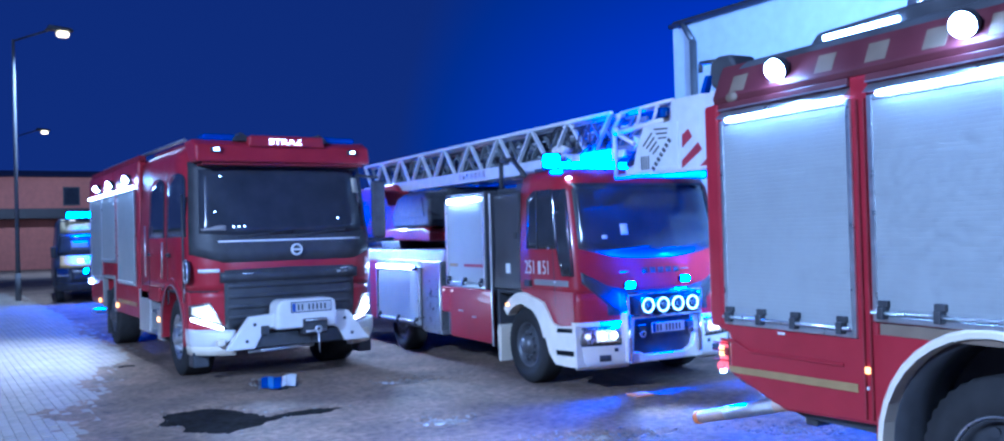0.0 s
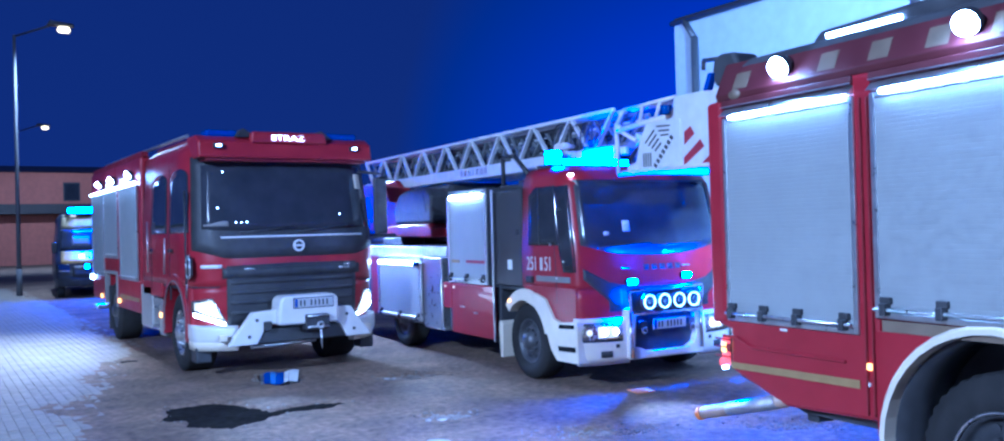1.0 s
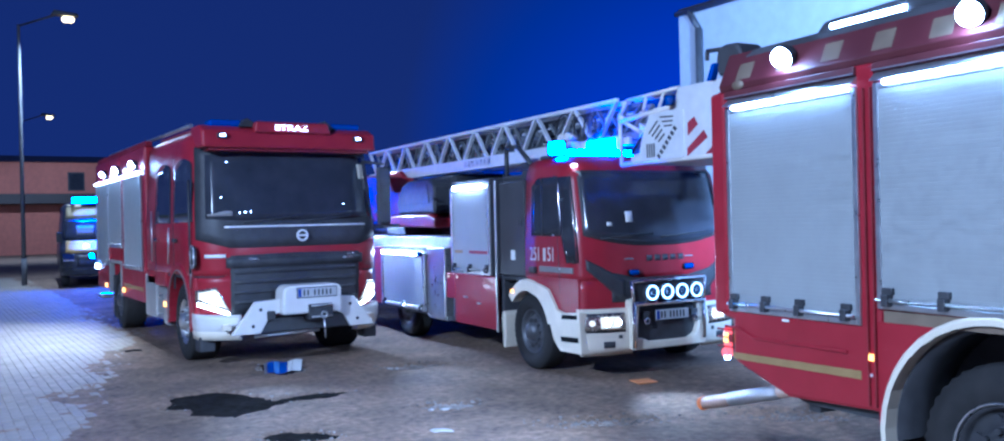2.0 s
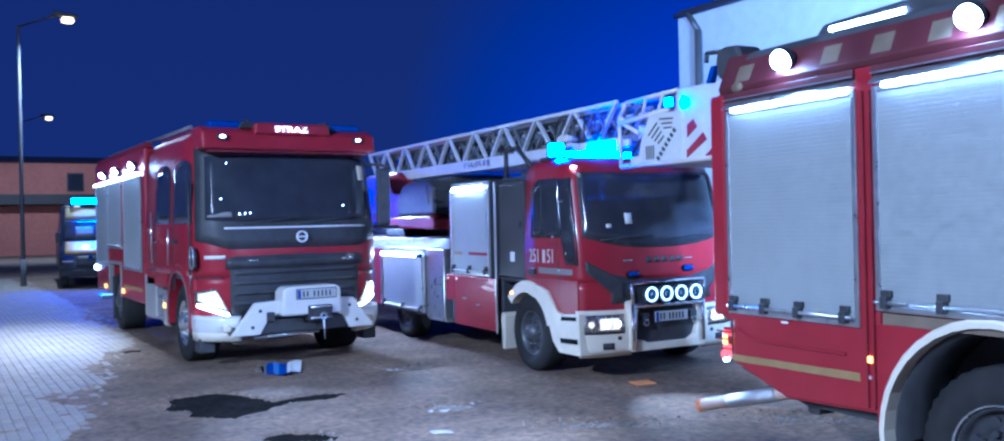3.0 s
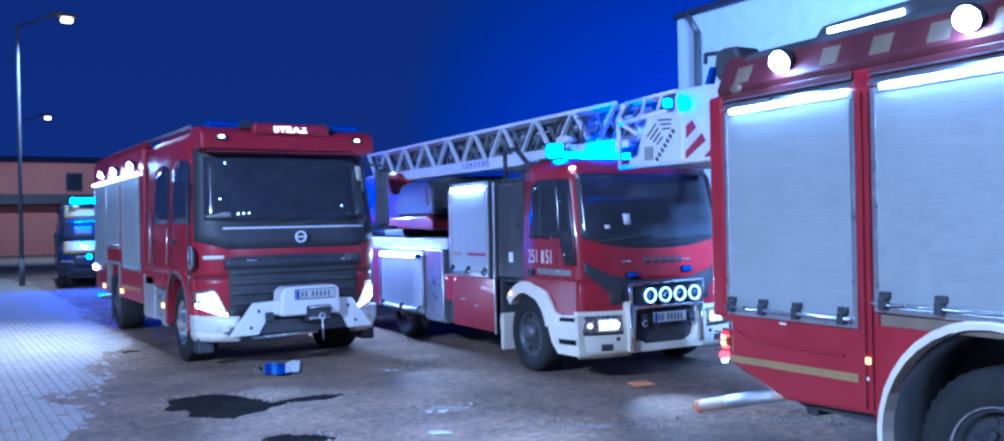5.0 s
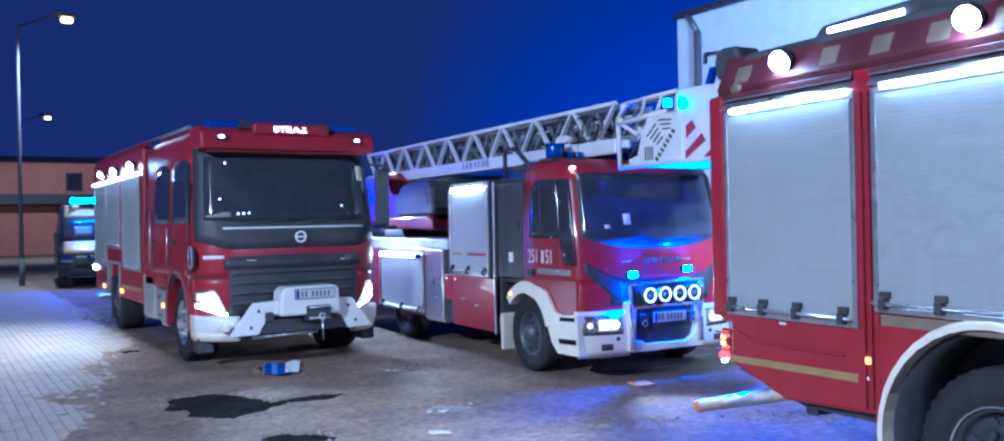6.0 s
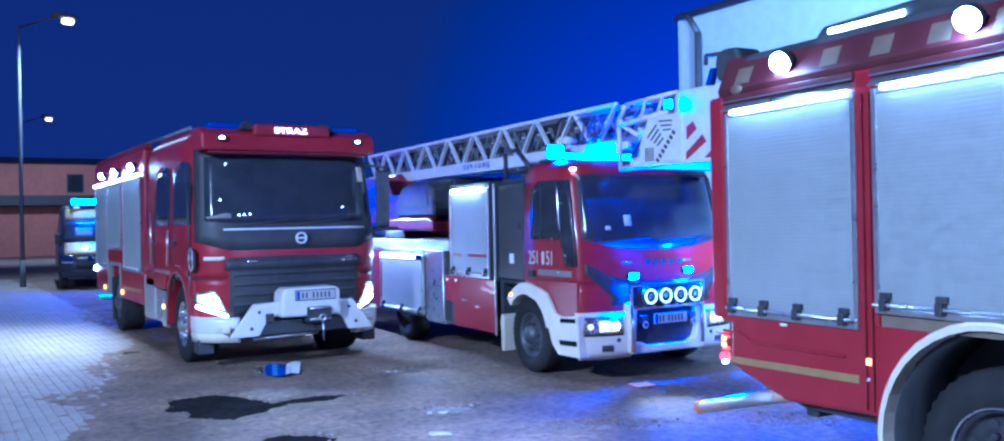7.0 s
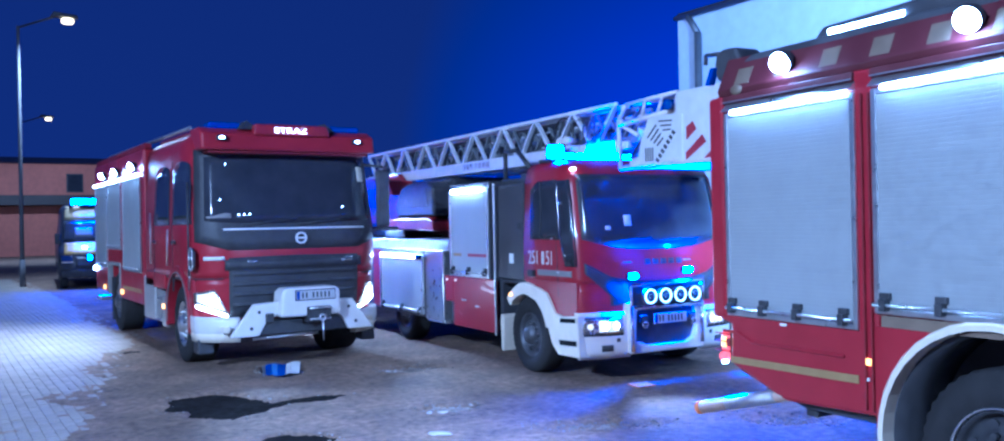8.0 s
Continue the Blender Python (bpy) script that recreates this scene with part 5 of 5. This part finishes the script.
    for i in range(4):
        strip("vent_slot", (-0.94 - 0.036 * i, 2.52), (-0.94 - 0.036 * i, 2.385), 0.015, DARKGREY)
    for i in range(4):
        strip("vent_slot", (-0.97 - 0.05 * i, 2.62 - 0.03 * i), (-1.11 - 0.035 * i, 2.735 - 0.045 * i), 0.017, DARKGREY)
    for i in range(3):
        strip("vent_slot", (-1.15 - 0.03 * i, 2.768 - 0.047 * i), (-1.35 + 0.01 * i, 2.755 - 0.042 * i), 0.015, DARKGREY)
    for i in range(7):
        f = i / 6
        y, z = -1.09 - 0.25 * f, 2.39 + 0.25 * f
        part("letter_bar", prism([(y, z), (y - 0.024, z + 0.024), (y - 0.062, z - 0.006), (y - 0.038, z - 0.030)], "x", -1.046, -1.038), DARKGREY, bk)
    part("panel_rib", box(-1.055, -1.04, -1.51, -1.48, 2.36, 2.80, 0.004, 1), LADDER_GREY, bk)
    part("panel_sill", box(-1.055, -1.04, -1.48, -1.18, 2.35, 2.39, 0.004, 1), LADDER_GREY, bk)
    part("warning_stripe", prism([(-1.56, 2.67), (-1.65, 2.715), (-1.70, 2.64), (-1.56, 2.55)], "x", -1.046, -1.038), STRIPE_RED, bk)
    part("warning_stripe", prism([(-1.55, 2.43), (-1.78, 2.58), (-1.83, 2.51), (-1.55, 2.36)], "x", -1.046, -1.038), STRIPE_RED, bk)
    part("warning_stripe", prism([(-1.80, 2.36), (-1.95, 2.46), (-2.05, 2.46), (-2.05, 2.36)], "x", -1.046, -1.038), STRIPE_RED, bk)
    part("link_arm", prism([(-0.1, 2.62), (-0.5, 2.50), (-0.9, 2.52), (-0.9, 2.64), (-0.5, 2.66), (-0.1, 2.84)], "x", -0.5, -0.42, 0.01), LADDER_GREY, bk)
    for i in range(4):
        part("basket_hose", rod((-0.95 + 0.05 * i, -0.55 - 0.05 * i, 2.45 + 0.08 * i), (-0.90, -0.95, 2.86 - 0.04 * i), 0.016, 6), WHITE if i % 2 else STEEL, bk)
    return e


# ---- the tender ----
def tender():
    e = thing("tender", M_REAR, "red fire tender seen from its rear side with lit shutters", "fire engine", "fire vehicles")
    W2 = 2.5
    body = prism([(0.25, 2.58), (0.21, 2.67), (-3.4, 2.67), (-3.4, 0.62), (-2.58, 0.62), (-2.58, 1.22), (-1.17, 1.22), (-1.17, 0.63), (-0.42, 0.60), (0.09, 0.78), (0.09, 1.06), (0.25, 1.10)], "x", 0.0, W2, 0.025)
    part("superstructure", body, RED, e, "glossy red equipment body")
    part("rear_corner", box(-0.012, 0.05, 0.12, 0.265, 1.10, 2.66, 0.03, 3), RED, e)
    # roof gallery
    part("roof_gallery", prism([(0.10, 2.84), (-3.4, 2.84), (-3.4, 2.93), (-0.1, 2.93)], "x", 0.07, 0.12, 0.01), DARKGREY, e)
    part("roof_fascia", prism([(0.0, 2.66), (-0.015, 2.70), (0.09, 2.93), (0.14, 2.93), (0.14, 2.66)], "y", -3.4, 0.16, 0.004, seg=1), MAROON, e, "dark maroon roof fascia")
    part("roof_deck", box(0.12, 2.5, -3.4, 0.14, 2.66, 2.88, 0.02), DARKGREY, e)
    for i in range(6):
        y = 0.02 - 0.38 * i
        part("reflector", prism([(-0.006, 2.725), (0.02, 2.725), (0.07, 2.84), (0.045, 2.84)], "y", y - 0.16, y - 0.02), BEIGE_TAPE, e)
    part("logo_disc", lathe([(-0.008, 0.0), (-0.008, 0.040), (0.0, 0.044)], "x", 24), BEIGE_TAPE, e, "", pose(-0.012, -0.03, 2.69) @ Matrix.Diagonal((1, 1.3, 0.8, 1)))
    part("roof_box", prism([(-0.52, 2.90), (-3.3, 2.90), (-3.3, 3.10), (-0.64, 3.02)], "x", 0.16, 1.1, 0.03), DARKGREY, e, "dark roof locker")
    part("roof_led", box(0.148, 0.162, -1.26, -0.70, 2.955, 2.985, 0.004, 1), GLOW_STRIP, e)
    part("roof_hatch", lathe([(3.02, 0.0), (3.02, 0.10), (3.10, 0.09), (3.12, 0.0)], "z", 20), ALU, e, "", pose(0.35, -1.28, 0))
    part("rear_bracket", prism([(0.10, 2.64), (0.26, 2.70), (0.29, 2.86), (0.20, 2.92), (0.06, 2.88)], "x", 0.16, 0.32, 0.02), DARKGREY, e)
    part("roof_corner_cap", prism([(0.04, 2.92), (0.16, 2.80), (0.30, 2.80), (0.33, 2.90), (0.31, 3.00), (0.24, 3.03), (0.10, 3.02)], "x", 0.10, 0.34, 0.03, seg=3), BLACK, e, "black rounded roof corner cap")
    part("ladder_hook", rod((0.14, 0.28, 3.005), (0.14, 0.455, 3.02), 0.016, 8), BLACK, e)
    part("ladder_hook", rod((0.14, 0.455, 3.02), (0.14, 0.46, 2.95), 0.016, 8), BLACK, e)
    part("corner_marker", prism([(0.285, 2.90), (0.325, 2.90), (0.385, 2.78), (0.335, 2.78)], "x", 0.06, 0.12, 0.008), BLUE_LENS, e, "blue corner lens, unlit")
    part("rear_beacon", lathe([(0, 0), (0, 0.06), (0.12, 0.055), (0.14, 0.0)], "z", 16), BLUE_LENS, e, "", pose(0.16, 0.30, 2.47))
    # shutters
    for y0, y1, z0, clips in ((-1.00, 0.06, 1.16, (0.03, -0.27, -0.57, -0.94)), (-3.2, -1.19, 1.27, (-1.24, -1.60, -2.2, -2.8))):
        shutter(e, -0.014, y0, y1, z0, 2.50, 0.026)
        frame_side(e, -0.022, 0.0, y0, y1, z0, 2.50, 0.035, ALU)
        part("led_strip", box(-0.044, -0.014, y0 + 0.02, y1 - 0.05, 2.520, 2.542, 0.006), GLOW_STRIP, e, "lit white strip lamp")
        part("strip_lip", prism([(-0.055, 2.548), (0.0, 2.548), (0.0, 2.60)], "y", y0 - 0.03, y1 + 0.03), ALU, e)
        part("strip_rail", box(-0.030, 0.002, y0 - 0.03, y1 + 0.03, 2.602, 2.655, 0.006), MAROON, e)
        part("rail_edge", box(-0.034, -0.030, y0 - 0.03, y1 + 0.03, 2.606, 2.614), ALU, e)
        hinge_bar(e, -0.014, y0 - 0.01, y1 + 0.02, z0 + 0.02, clips)
    for y in (-1.08, -1.13):
        part("pillar_edge", box(-0.020, 0.0, y - 0.006, y + 0.006, 0.66, 2.52, 0.003, 1), RED_DEEP, e)
    part("label_bar", box(-0.017, -0.014, -0.46, -0.40, 1.095, 1.11), PAPER, e)
    # lower panel
    part("tape", prism([(0.08, 0.79), (-1.02, 0.805), (-1.02, 0.855), (0.09, 0.835)], "x", -0.006, 0.0), OLIVE, e, "dull yellow reflective tape")
    part("tape", box(-0.006, 0.0, -3.2, -1.19, 1.16, 1.225), BEIGE_TAPE, e)
    part("panel_swage", prism([(0.16, 1.02), (0.02, 1.02), (-0.12, 0.965), (-0.92, 0.965), (-0.92, 0.945), (-0.13, 0.945), (0.0, 1.0), (0.16, 1.0)], "x", -0.014, 0.0, 0.004, seg=1), RED, e)
    part("panel_latch", box(-0.01, 0.0, 0.09, 0.13, 0.90, 0.96, 0.004, 1), RED_DEEP, e)
    part("side_marker", box(-0.018, 0.0, -1.115, -1.075, 0.925, 0.965, 0.006), GLOW_AMBER, e, "lit amber side marker")
    part("small_reflector", box(-0.01, 0.0, -1.10, -1.085, 0.83, 0.85), PAPER, e)
    # tail lamps
    tl = part("tail_lamp", box(0.02, 0.12, 0.13, 0.215, 0.80, 1.00, 0.02), GLOW_RED, e, "lit red tail lamp cluster")
    part("lamp_housing", box(0.03, 0.18, 0.085, 0.14, 0.78, 1.03, 0.015), BLACK, tl)
    part("orange_lens", box(0.005, 0.03, 0.15, 0.20, 0.89, 0.96, 0.01), GLOW_AMBER, tl)
    part("fog_lens", rod((0.0, 0.18, 0.82), (0.06, 0.18, 0.82), 0.032, 14), GLOW_RED, tl)
    for z in (0.865, 0.93, 0.985):
        part("lamp_guard", rod((0.004, 0.10, z), (0.004, 0.25, z), 0.006, 6), RED, tl)
    part("reverse_lamp", rod((-0.004, 0.165, 0.785), (0.03, 0.165, 0.785), 0.014, 10), GLOW_DOT, tl)
    # tube stowed under the tail
    p = part("suction_tube", rod((0.05, -0.50, 0.665), (0.05, 0.47, 0.405), 0.045, 24), TUBE, e, "beige stowed tube with an orange end")
    part("tube_sleeve", rod((0.05, -0.30, 0.611), (0.05, 0.18, 0.483), 0.049, 24), TREAD, p, "patterned aluminium sleeve")
    part("tube_end", rod((0.05, 0.465, 0.4065), (0.05, 0.50, 0.397), 0.049, 24), mat("orange_cap", (0.7, 0.22, 0.05), 0.5), p)
    part("tail_underside", prism([(0.1, 0.72), (-0.5, 0.56), (-1.2, 0.56), (-1.2, 0.62), (0.1, 0.78)], "x", 0.1, 2.4), STEEL, e)
    part("tow_bracket", box(0.15, 0.3, -0.55, -0.45, 0.50, 0.60, 0.01), STEEL, e)
    # wheel and arch
    for sg in (-1, 1):
        rim_line = [(-1.875 + sg * 0.70 * math.cos(radians(a)), 0.53 + 0.70 * math.sin(radians(a))) for a in range(2, 65, 6)]
        part("arch_panel", prism([(-1.875 + sg * 0.735, 0.56), (-1.875 + sg * 0.735, 1.158), (-1.875 + sg * 0.30, 1.158)] + rim_line[::-1], "x", -0.003, 0.03), RED, e)
    arch(e, -0.035, 0.07, -1.875, 0.53, 0.672, 0.722, CREAM, -8, 188)
    part("arch_liner", prism([(-2.56, 0.4), (-2.56, 1.15), (-2.3, 1.24), (-1.45, 1.24), (-1.19, 1.15), (-1.19, 0.4)], "x", 0.48, 0.9, 0.01), BLACK, e)
    part("arch_skin", lathe([(0.06, 0.66), (0.55, 0.66), (0.55, 0.68), (0.06, 0.68), (0.06, 0.66)], "x", 24, None, -5, 185), BLACK, e, "", pose(0, -1.875, 0.53))
    for y in (-1.875, -5.4):
        wheel(e, 0.22, y, 0.50, 0.36, STEEL)
        wheel(e, W2 - 0.22, y, 0.50, 0.36, STEEL, 1)
    part("mudflap", box(0.02, 0.40, -1.19, -1.15, 0.15, 0.66, 0.01), BLACK, e)
    part("rim_ring", lathe([(0.02, 0.285), (0.0, 0.30), (0.02, 0.305), (0.02, 0.285)], "x", 36), ALU, e, "", pose(0.035, -1.875, 0.50))
    part("chassis", box(0.85, 1.65, -6.0, 0.0, 0.52, 0.82, 0.02), STEEL, e)
    part("cab", box(0.03, W2 - 0.03, -6.2, -3.5, 0.62, 2.8, 0.12, 3), RED, e, "plain red cab")
    for y in (-0.49, -1.80):
        l = lamp_round(e, pose(-0.05, y, 2.80, 0, 0, -90) @ pose(0, 0, 0, 30, 0, 0), 0.075, 0.09, GLOW_WHITE, label="glaring round work lamp")
        part("lamp_bracket", box(-0.02, 0.10, y - 0.02, y + 0.02, 2.80, 2.83, 0.006), BLACK, l, m=l.matrix_basis.inverted())
        # far-side pair is added out of view, matching the lights towards the hall
        lamp_round(e, pose(W2 + 0.05, y, 2.80, 0, 0, 90) @ pose(0, 0, 0, 30, 0, 0), 0.075, 0.09, GLOW_WHITE, label="glaring round work lamp")
    return e


VAN_DARK = mat("van_dark_paint", (0.030, 0.032, 0.042), 0.35, 0, 5, 0.15, coat=0.4)


# ---- the van behind ----
def van():
    e = thing("rescue_van", pose(4.44, 30.6, 0, 0, 0, -5), "dark emergency van with yellow bonnet band and blue lamps", "van", "fire vehicles")
    sh = Shell([(0.35, 0.96, 0.10, 0.35), (0.8, 1.0, 0.0, 0.4), (1.15, 1.0, 0.12, 0.45), (1.35, 0.98, 0.55, 0.45), (2.05, 0.90, 1.25, 0.35), (2.60, 0.85, 1.7, 0.3), (2.68, 0.78, 1.9, 0.3)], 5.8, 4)
    part("body", sh.hull(0.35, 2.68, 24), VAN_DARK, e, "dark painted van body")
    part("windscreen", sh.patch(-0.92, 0.92, 1.48, 2.14, 0.012, 0.02, 20, 6), SCREEN, e)
    part("roof_front", sh.patch(-0.9, 0.9, 2.18, 2.62, 0.010, 0.02, 18, 4), mat("van_beige", (0.34, 0.29, 0.16), 0.5), e)
    part("roof_marker", sh.patch(-0.62, -0.40, 2.56, 2.62, 0.024, 0.02, 4, 2), GLOW_WARM_SOFT, e)
    part("cab_lining", sh.patch(-0.55, 0.0, 1.62, 1.92, 0.016, 0.008, 8, 3), mat("van_grey_seats", (0.12, 0.12, 0.13), 0.7), e)
    part("bonnet_band", sh.patch(-0.85, 0.85, 1.08, 1.44, 0.010, 0.02, 18, 5), mat("van_yellow", (0.5, 0.34, 0.09), 0.45), e)
    part("grille", sh.patch(-0.55, 0.55, 0.66, 1.0, 0.012, 0.03, 12, 3), BLACK, e)
    for sg in (-1, 1):
        part("headlamp", sh.patch(0.62 * sg, 0.95 * sg, 0.82, 1.05, 0.012, 0.02, 8, 3), CHROME, e)
        part("mirror", box(1.02 * sg - 0.08, 1.02 * sg + 0.08, 0.95, 1.10, 1.4, 1.75, 0.03), BLACK, e)
        wheel(e, 0.86 * sg, 0.95, 0.36, 0.22, STEEL, sg)
    part("bumper", sh.patch(-1.05, 1.05, 0.36, 0.62, 0.03, 0.05, 24, 3), BLACK, e)
    part("front_marker", sh.patch(-0.34, -0.20, 1.24, 1.31, 0.022, 0.03, 4, 2), GLOW_WARM, e)
    part("side_glass_light", box(0.35, 0.40, 1.0, 1.05, 1.42, 1.75, 0.01), BLUE_LENS, e)
    return e


fire_engine()
LADDER = ladder_truck()
tender()
VAN = van()


# ---- beacons: drums that glow on one half turn before closed backs ----
DRUMS = {i: [] for i in range(6)}


def beacon(parent, group, m, radius, length):
    """A lamp whose drum turns; at home its glowing half looks along local -y."""
    hood = lathe([(-length / 2 - 0.002, 0.0), (-length / 2 - 0.002, radius + 0.003), (length / 2 + 0.002, radius + 0.003), (length / 2 + 0.002, 0.0)], "z", 24, None, -32, 212)
    h = part("beacon_hood", hood, SOOT, parent, "", m)
    b = lathe([(-length / 2, 0.0), (-length / 2, radius * 0.8), (-length * 0.42, radius * 0.95), (-length * 0.2, radius), (length * 0.2, radius), (length * 0.40, radius * 0.92), (length / 2, radius * 0.7), (length / 2, 0.0)], "z", 32)
    for f in b.faces:
        c = f.calc_center_median()
        f.material_index = 0 if c.y < -0.56 * radius and abs(c.z) < 0.43 * length else 1
    drum = part("beacon_drum", b, GLOW_BLUE_VAN if parent is VAN else GLOW_BLUE_GRILLE if group == 1 else GLOW_BLUE_SIDE if group in (2, 5) else GLOW_BLUE, h, "blue beacon drum, lit on one half")
    drum.data.materials.append(BLUE_LENS)
    DRUMS[group].append(drum)


part("light_bar", box(-1.08, 0.80, 0.80, 1.10, 2.50, 2.545, 0.02), BLACK, LADDER, "roof light bar with blue beacons")
TOSIDE = pose(0, 0, 0, 0, 0, -35)
for bx, bl in ((-0.92, 0.17), (-0.72, 0.07), (-0.58, 0.07), (-0.44, 0.07), (-0.30, 0.07), (-0.16, 0.07), (-0.02, 0.07), (0.12, 0.07)):
    beacon(LADDER, 0, pose(bx, 0.95, 2.55 + bl / 2) @ TOSIDE, 0.11 if bl > 0.1 else 0.068, bl)
for bx, bz in ((-0.56, 1.18), (0.22, 1.22)):
    beacon(LADDER, 1, pose(bx, -0.03, bz) @ pose(0, 0, 0, 0, 90, 0), 0.032, 0.13)
beacon(LADDER, 2, pose(-1.11, -1.38, 2.90) @ pose(0, 0, 0, 0, 0, -40), 0.045, 0.09)
for bx in (-0.50, -0.30, -0.10, 0.10, 0.30, 0.50):
    beacon(VAN, 3, pose(bx, 1.75, 2.78), 0.098, 0.17)
# the side lamp on the low locker flashes between the others
beacon(LADDER, 5, pose(-1.305, 4.28, 1.315) @ pose(0, 0, 0, 0, 0, -90) @ pose(0, 0, 0, 0, 90, 0), 0.03, 0.14)
part("light_bar", box(-0.64, 0.64, 1.62, 1.9, 2.64, 2.69, 0.02), BLACK, VAN)
for bx in (-0.14, 0.14):
    beacon(VAN, 4, pose(bx, -0.06, 0.98), 0.06, 0.13)


# ---- paving blocks, last ----
def paving():
    p = tagged(new("pavement"), "grey concrete block paving, dusty, along the lane", "paving", kind="structure")
    b = bmesh.new()
    bmesh.ops.create_cube(b, size=1)
    for v in b.verts:
        v.co = Vector((v.co.x * 0.0975, v.co.y * 0.1975, v.co.z * 0.05))
    top = [ed for ed in b.edges if all(v.co.z > 0 for v in ed.verts)]
    bmesh.ops.bevel(b, geom=top, offset=0.005, segments=1, affect="EDGES")
    me = bpy.data.meshes.new("paving_block")
    b.to_mesh(me)
    b.free()
    me.materials.append(PAVER)
    base = [tuple(v.co) for v in me.vertices]
    polys = [tuple(q.vertices) for q in me.polygons]
    verts, faces, count = [], [], 0
    random.seed(9)
    ny = int((40 - 7.6) / 0.2)
    for j in range(ny):
        for i in range(50):
            x = -1.4 + 0.1 * i
            y = 7.6 + 0.2 * j + (0.1 if i % 2 else 0.0)
            if x > paving_edge(y) + 0.05 or (y > 24 and x < 0.5) or x < -0.2:
                continue
            z = -0.025 + random.uniform(-0.003, 0.003)
            if count < 300 and x > 0.2:
                o = new("paving_block", me)
                o.parent = p
                o.matrix_basis = pose(x, y, z, random.uniform(-0.6, 0.6), random.uniform(-0.6, 0.6), random.uniform(-1, 1))
                count += 1
            else:
                k = len(verts)
                verts += [(vx + x, vy + y, vz + z) for vx, vy, vz in base]
                faces += [tuple(k + q for q in f) for f in polys]
    rest = bpy.data.meshes.new("paving_rest")
    rest.from_pydata(verts, [], faces)
    rest.materials.append(PAVER)
    r = new("paving_rest", rest)
    r.parent = p
    tagged(r, kind="stuff")


paving()


# ---- what turns ----
def motions():
    for group, drums in DRUMS.items():
        signs = [s[group] if group < 5 else "10"[int(s[3])] for s in FLASH]
        rows, angle = [], 0 if signs[0] == "1" else 180
        for i, s in enumerate(signs):
            if i and s != signs[i - 1]:
                for k in (1, 2):
                    rows.append(((i - 1) / 10 + k / 30, angle + 60 * k))
                angle += 180
            rows.append((i / 10, angle))
        for d in drums:
            walk(d, [(t, pose(0, 0, 0, 0, 0, a)) for t, a in rows])


motions()
